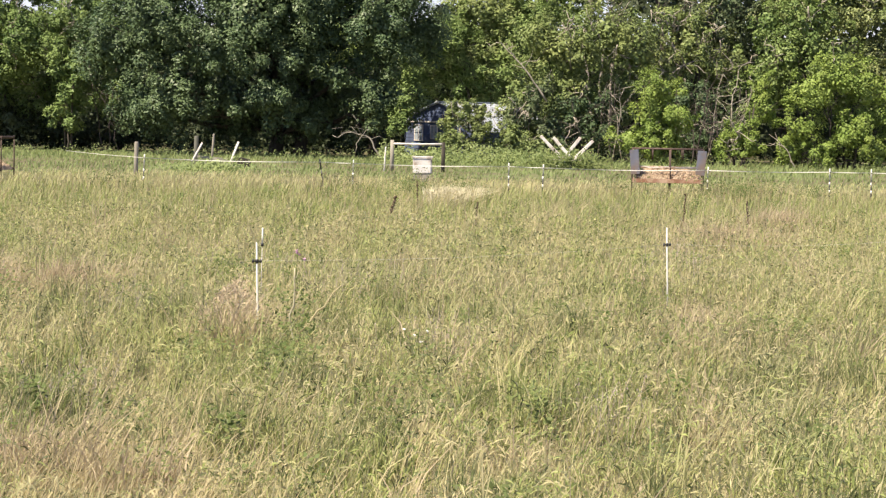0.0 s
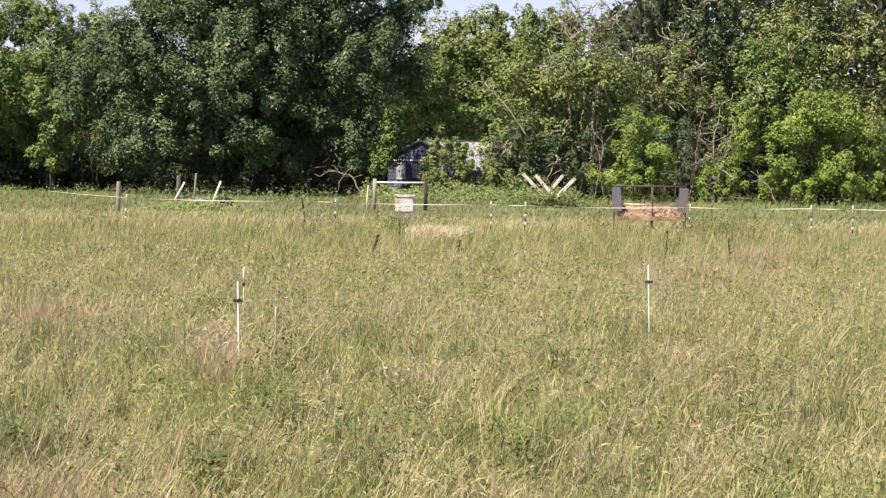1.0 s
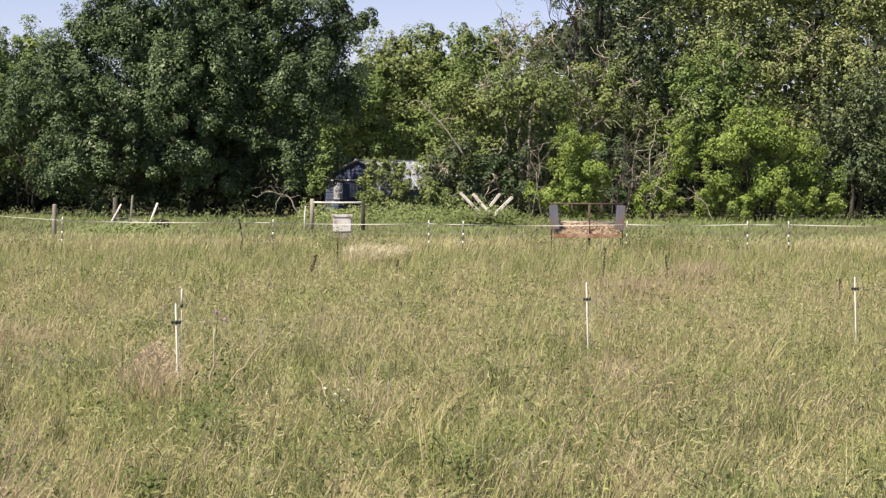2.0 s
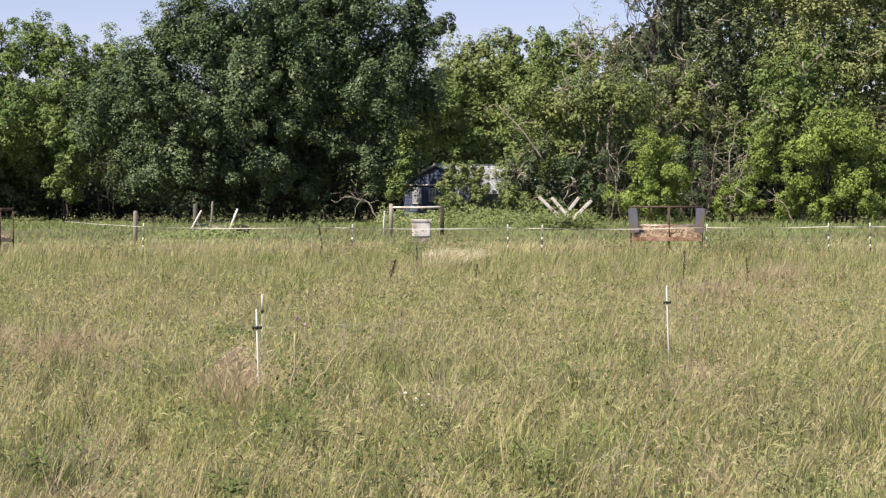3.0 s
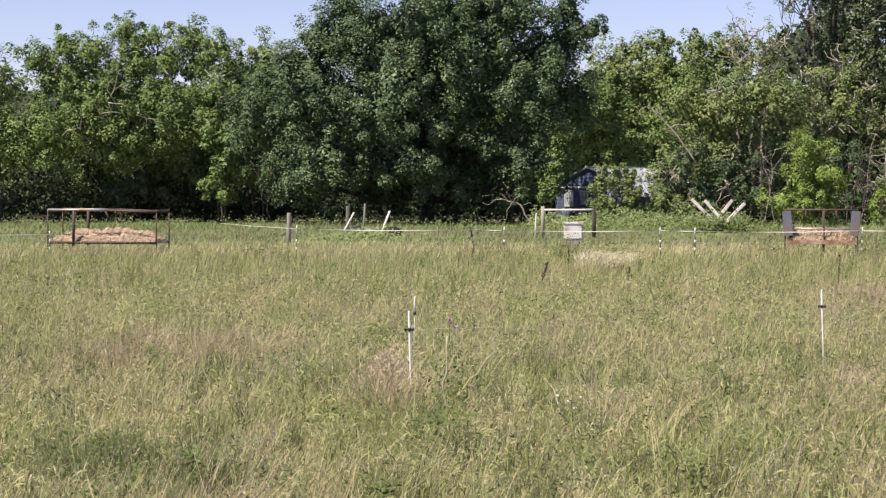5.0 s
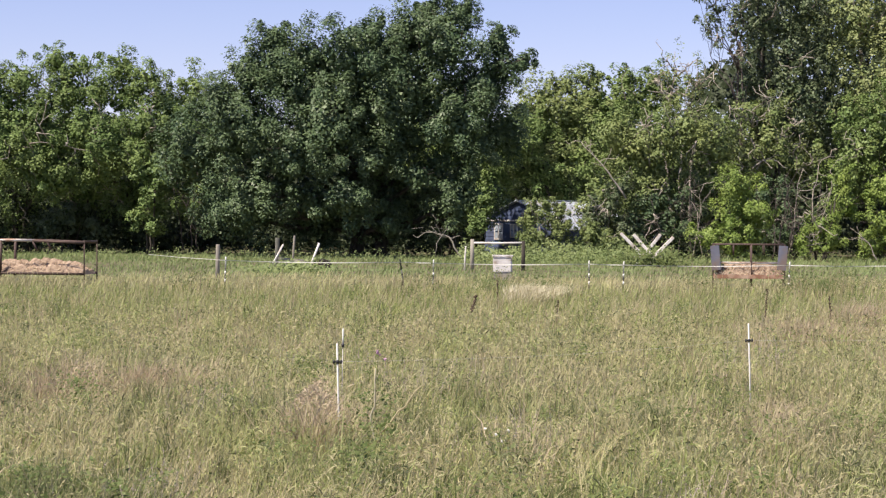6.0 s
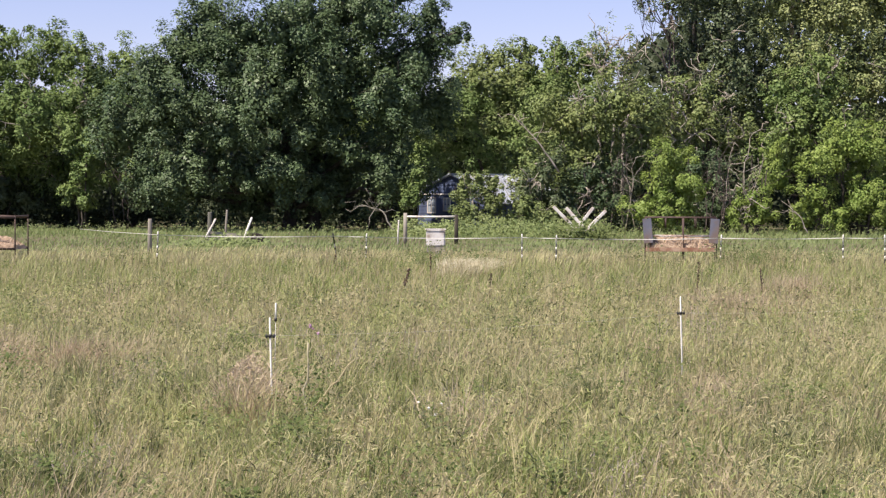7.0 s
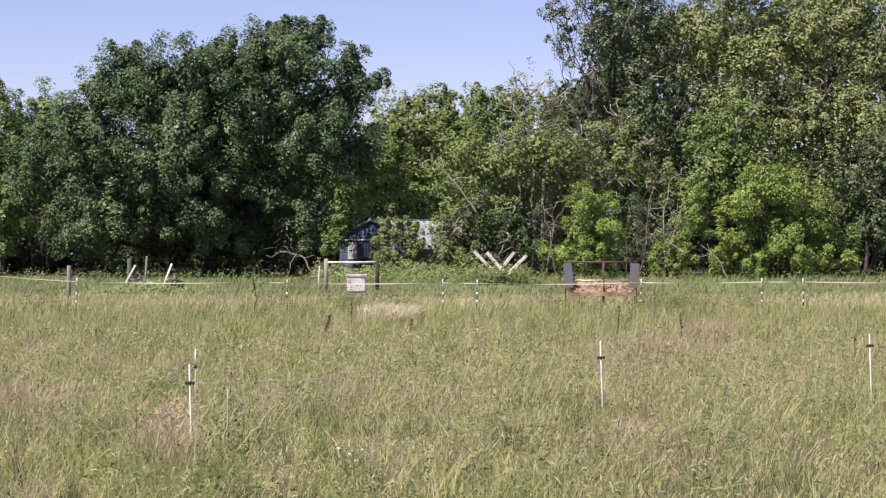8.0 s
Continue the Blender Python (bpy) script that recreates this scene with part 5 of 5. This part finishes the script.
box(bm, (0.5, 0.4, 0.4), pose(1.25, 0.2, 0.3, 0, 14, 0), 0.05)
part("crate", bm, M_BARK, bunk, "dark rotten box end")
tagged(bunk, "collapsed wooden feed bunk with pale leaning legs", "feed bunk")
wood_post(-10.18, 95.0, 1.24, 0.1, 0, "thick dark mossy wooden post in weeds", M_MOSSY)
wood_post(-9.5, 95.0, 1.34, 0.05, 3)

# white trestle legs
tr = empty("trestle_bunk", 6.3, 100.0)
for a, b in (((0.35, 0, -0.1), (-1.24, 0, 1.5)), ((0.55, 0.5, 0.1), (-0.62, 0.5, 1.44)), ((-0.6, 0, -0.1), (0.6, 0, 1.46)), ((-0.1, 0.5, 0.0), (1.22, 0.5, 1.32))):
    bm = bmesh.new()
    va, vb = Vector(a), Vector(b)
    m = Matrix.Translation((va + vb) / 2) @ (vb - va).to_track_quat("Z", "Y").to_matrix().to_4x4()
    box(bm, (0.15, 0.15, (vb - va).length), m, 0.02)
    part("leg", bm, M_WHITE_PAINT, tr)
bm = bmesh.new()
box(bm, (1.6, 0.7, 0.06), pose(0.1, 0.25, 0.4), 0.01)
part("trough_floor", bm, M_WOOD, tr)
tagged(tr, "white-painted crossed timber legs of an upturned feed bunk", "feed bunk")


rng = np.random.default_rng(89)
n = 1500
at = np.stack([rng.normal(-8.4, 0.8, n), rng.normal(84.2, 0.4, n), np.abs(rng.normal(0, 0.2, n))], 1)
me = leaf_mesh("rank_weeds", at, np.tile([[0, -0.5, 0.8]], (n, 1)), 0.12, M_PASTURE, rng)
tagged(new("rank_weeds", me), "rank pale weeds round the collapsed bunk", "weeds", kind="stuff")
rng = np.random.default_rng(90)
n = 1500
at = np.stack([rng.normal(6.4, 0.9, n), rng.normal(98.6, 0.5, n), np.abs(rng.normal(0, 0.42, n))], 1)
me = leaf_mesh("nettle_patch", at, np.tile([[0, -0.5, 0.8]], (n, 1)), 0.15, M_WEED, rng)
tagged(new("nettle_patch", me), "nettle patch round the upturned feed bunk", "weeds", kind="stuff")

rng = np.random.default_rng(91)
for x0, y0, r, n in ((8.4, 61.2, 0.6, 900), (9.4, 61.4, 0.4, 400), (-0.35, 60.8, 0.25, 260), (0.9, 61.0, 0.35, 300), (-2.4, 61.0, 0.3, 200), (5.4, 61.2, 0.4, 260), (-9.0, 61.0, 0.5, 300)):
    at = np.stack([x0 + rng.normal(0, r, n), y0 + rng.normal(0, 0.3, n), (0.35 + 0.55 * rng.random(n) ** 1.5) * rng.uniform(0.5, 1, n)], 1)
    stem = blades("fence_weeds", x0 + rng.normal(0, r, n // 5), y0 + rng.normal(0, 0.3, n // 5), rng.uniform(0.4, 0.9, n // 5), np.full(n // 5, 0.016), rng.uniform(0.0, 0.25, n // 5), M_SEED, rng)
    tagged(new("weed_stalks", stem), "pale upright weed stalks along the tape fence", "weeds", kind="stuff")
    me = leaf_mesh("fence_weeds", at, np.tile([[0, -0.5, 0.7]], (n, 1)), 0.06, M_WEED, rng, 0.8)
    tagged(new("fence_weeds", me), "green weeds growing along the tape fence", "weeds", kind="stuff")

# ---- weeds ----
def dock(x, y, h, lean, seed, thick=1.0):
    rng = np.random.default_rng(seed)
    bm = bmesh.new()
    pts = limb(bm, (0, 0, 0), (lean * h, 0, h), 0.014, 0.008, rng, 5, 6, 0.1)
    for k in range(26):
        p = Vector(pts[-1]).lerp(Vector(pts[3]), rng.random())
        c = p + Vector(rng.normal(0, 0.014, 3))
        bmesh.ops.create_icosphere(bm, subdivisions=1, radius=rng.uniform(0.008, 0.017) * thick, matrix=Matrix.Translation(c))
    ob = part("dock_stalk", bm, M_DOCK)
    ob.location = (x, y, 0)
    return tagged(ob, "dark brown dried dock stalk standing in grass", "weed", "dried dock stalks")


for i, (x, y, h, lean) in enumerate([(-0.86, 43.2, 0.62, 0.3), (-3.0, 58.0, 0.5, 0.3), (0.92, 43.0, 0.57, 0.05), (8.4, 37.0, 0.5, 0.0), (5.13, 43.8, 0.78, 0.03), (6.05, 41.0, 0.76, -0.08), (-0.28, 50.0, 0.75, 0.0)]):
    dock(x, y, h, lean, 60 + i, 0.9 if i else 2.0)


rng = np.random.default_rng(95)
bm = bmesh.new()
pts = limb(bm, (0, 0, 0), (0.02, -0.06, 0.86), 0.011, 0.007, rng, 5, 8, 0.12)
for p in pts[3:8]:
    limb(bm, p, p + Vector((rng.normal(0, 0.05), rng.normal(0, 0.03), rng.uniform(0.02, 0.08))), 0.004, 0.002, rng, 4, 2, 0.1)
ob = part("dead_stalk", bm, M_BLEACHED)
ob.location = (-1.2, 19.2, 0)
tagged(ob, "pale dead weed stalk standing by the fence post", "weed")
n = 240
at = np.stack([rng.normal(-1.22, 0.13, n), rng.normal(19.5, 0.15, n), 0.25 + 0.4 * rng.random(n)], 1)
me = leaf_mesh("green_weeds", at, np.tile([[0, -0.4, 0.8]], (n, 1)), 0.04, M_WEED, rng, 0.8)
tagged(new("green_weeds", me), "blue-green leafy weeds beside the fence post", "weeds", kind="stuff")


def thistle(x, y, h, seed, material, label, head):
    rng = np.random.default_rng(seed)
    th = empty("flowering_weed", x, y)
    bm = bmesh.new()
    limb(bm, (0, 0, 0), (0.03, 0, h), 0.008, 0.004, rng, 5, 5, 0.1)
    part("stem", bm, M_WEED, th)
    for k in range(4):
        bm = bmesh.new()
        c = Vector((rng.normal(0.03, 0.07), rng.normal(0, 0.05), h - rng.uniform(0, 0.16)))
        bmesh.ops.create_icosphere(bm, subdivisions=2, radius=head, matrix=Matrix.Translation(c) @ Matrix.Diagonal((1, 1, 0.8, 1)))
        for v in bm.verts:
            v.co += Vector(rng.normal(0, 0.005, 3))
        part("flower_head", bm, material, th)
    n = 26
    at = np.stack([rng.normal(0, 0.1, n), rng.normal(0, 0.1, n), rng.uniform(0.1, h * 0.85, n)], 1)
    new("leaves", leaf_mesh("leaves", at, np.tile([[0, 0, 1.0]], (n, 1)), 0.07, M_WEED, rng)).parent = th
    return tagged(th, label, "wildflower")


thistle(-1.46, 23.8, 0.74, 71, M_PURPLE, "purple-flowered thistle among tall grass", 0.014)
thistle(-0.1, 18.3, 0.42, 73, M_PETAL, "white-flowered weed among tall grass", 0.008)

bm = bmesh.new()
limb(bm, (0, 0, 0.3), (0.36, 0, 0.73), 0.009, 0.005, np.random.default_rng(75), 5, 5, 0.12)
limb(bm, (0, 0, 0.3), (0.1, 0.02, -0.02), 0.009, 0.009, np.random.default_rng(76), 5, 3, 0.1)
stalk = part("broken_stalk", bm, M_DRY)
stalk.location = (-1.12, 19.0, 0)
tagged(stalk, "pale broken stalk leaning over green weeds", "weed")

# leafy weed patches in the grass
rng = np.random.default_rng(80)
at = []
for i in range(130):
    y = 9.5 + 48 * rng.random() ** 1.3
    x = rng.uniform(-0.29, 0.29) * y
    r = rng.uniform(0.06, 0.22) * (1 + y / 50)
    k = int(500 * r)
    a, q = rng.uniform(0, 6.28, k), r * np.abs(rng.normal(0, 0.7, k))
    at.append(np.stack([x + q * np.cos(a), y + q * np.sin(a) * 1.6, rng.uniform(0.04, 0.3, k) + 0.003 * y], 1))
for x, y, r in ((-2.7, 12.0, 0.35), (-2.66, 14.75, 0.16), (-1.2, 13.2, 0.12), (-1.15, 17.2, 0.3), (-1.1, 18.9, 0.28), (0.9, 56.0, 0.8), (-0.6, 57.5, 1.0), (8.4, 58.5, 1.0), (10.5, 59.0, 0.9), (-3.5, 15.6, 0.5)):
    k = int(900 * r)
    a, q = rng.uniform(0, 6.28, k), r * np.abs(rng.normal(0, 0.6, k))
    at.append(np.stack([x + q * np.cos(a), y + q * np.sin(a) * 1.8, rng.uniform(0.04, 0.34, k) + 0.004 * y], 1))
at = np.concatenate(at)
me = leaf_mesh("broadleaf_weeds", at, np.tile([[0, -0.3, 0.9]], (len(at), 1)), 0.044, M_WEED, rng)
tagged(new("broadleaf_weeds", me), "patches of green broad-leaved weeds among the grass", "weeds", kind="stuff")

# pale flattened straw
n = 2400
a, q = rng.uniform(0, 6.28, n), np.sqrt(rng.random(n))
x, y = 0.38 + 0.55 * q * np.cos(a), 54.6 + 2.0 * q * np.sin(a)
me = blades("dead_straw", x, y, rng.uniform(0.36, 0.68, n), np.full(n, 0.022), rng.uniform(0.5, 1.0, n), M_BLEACHED, rng, 0.6)
tagged(new("dead_straw", me), "pale bleached patch of dead grass", "grass", kind="stuff")
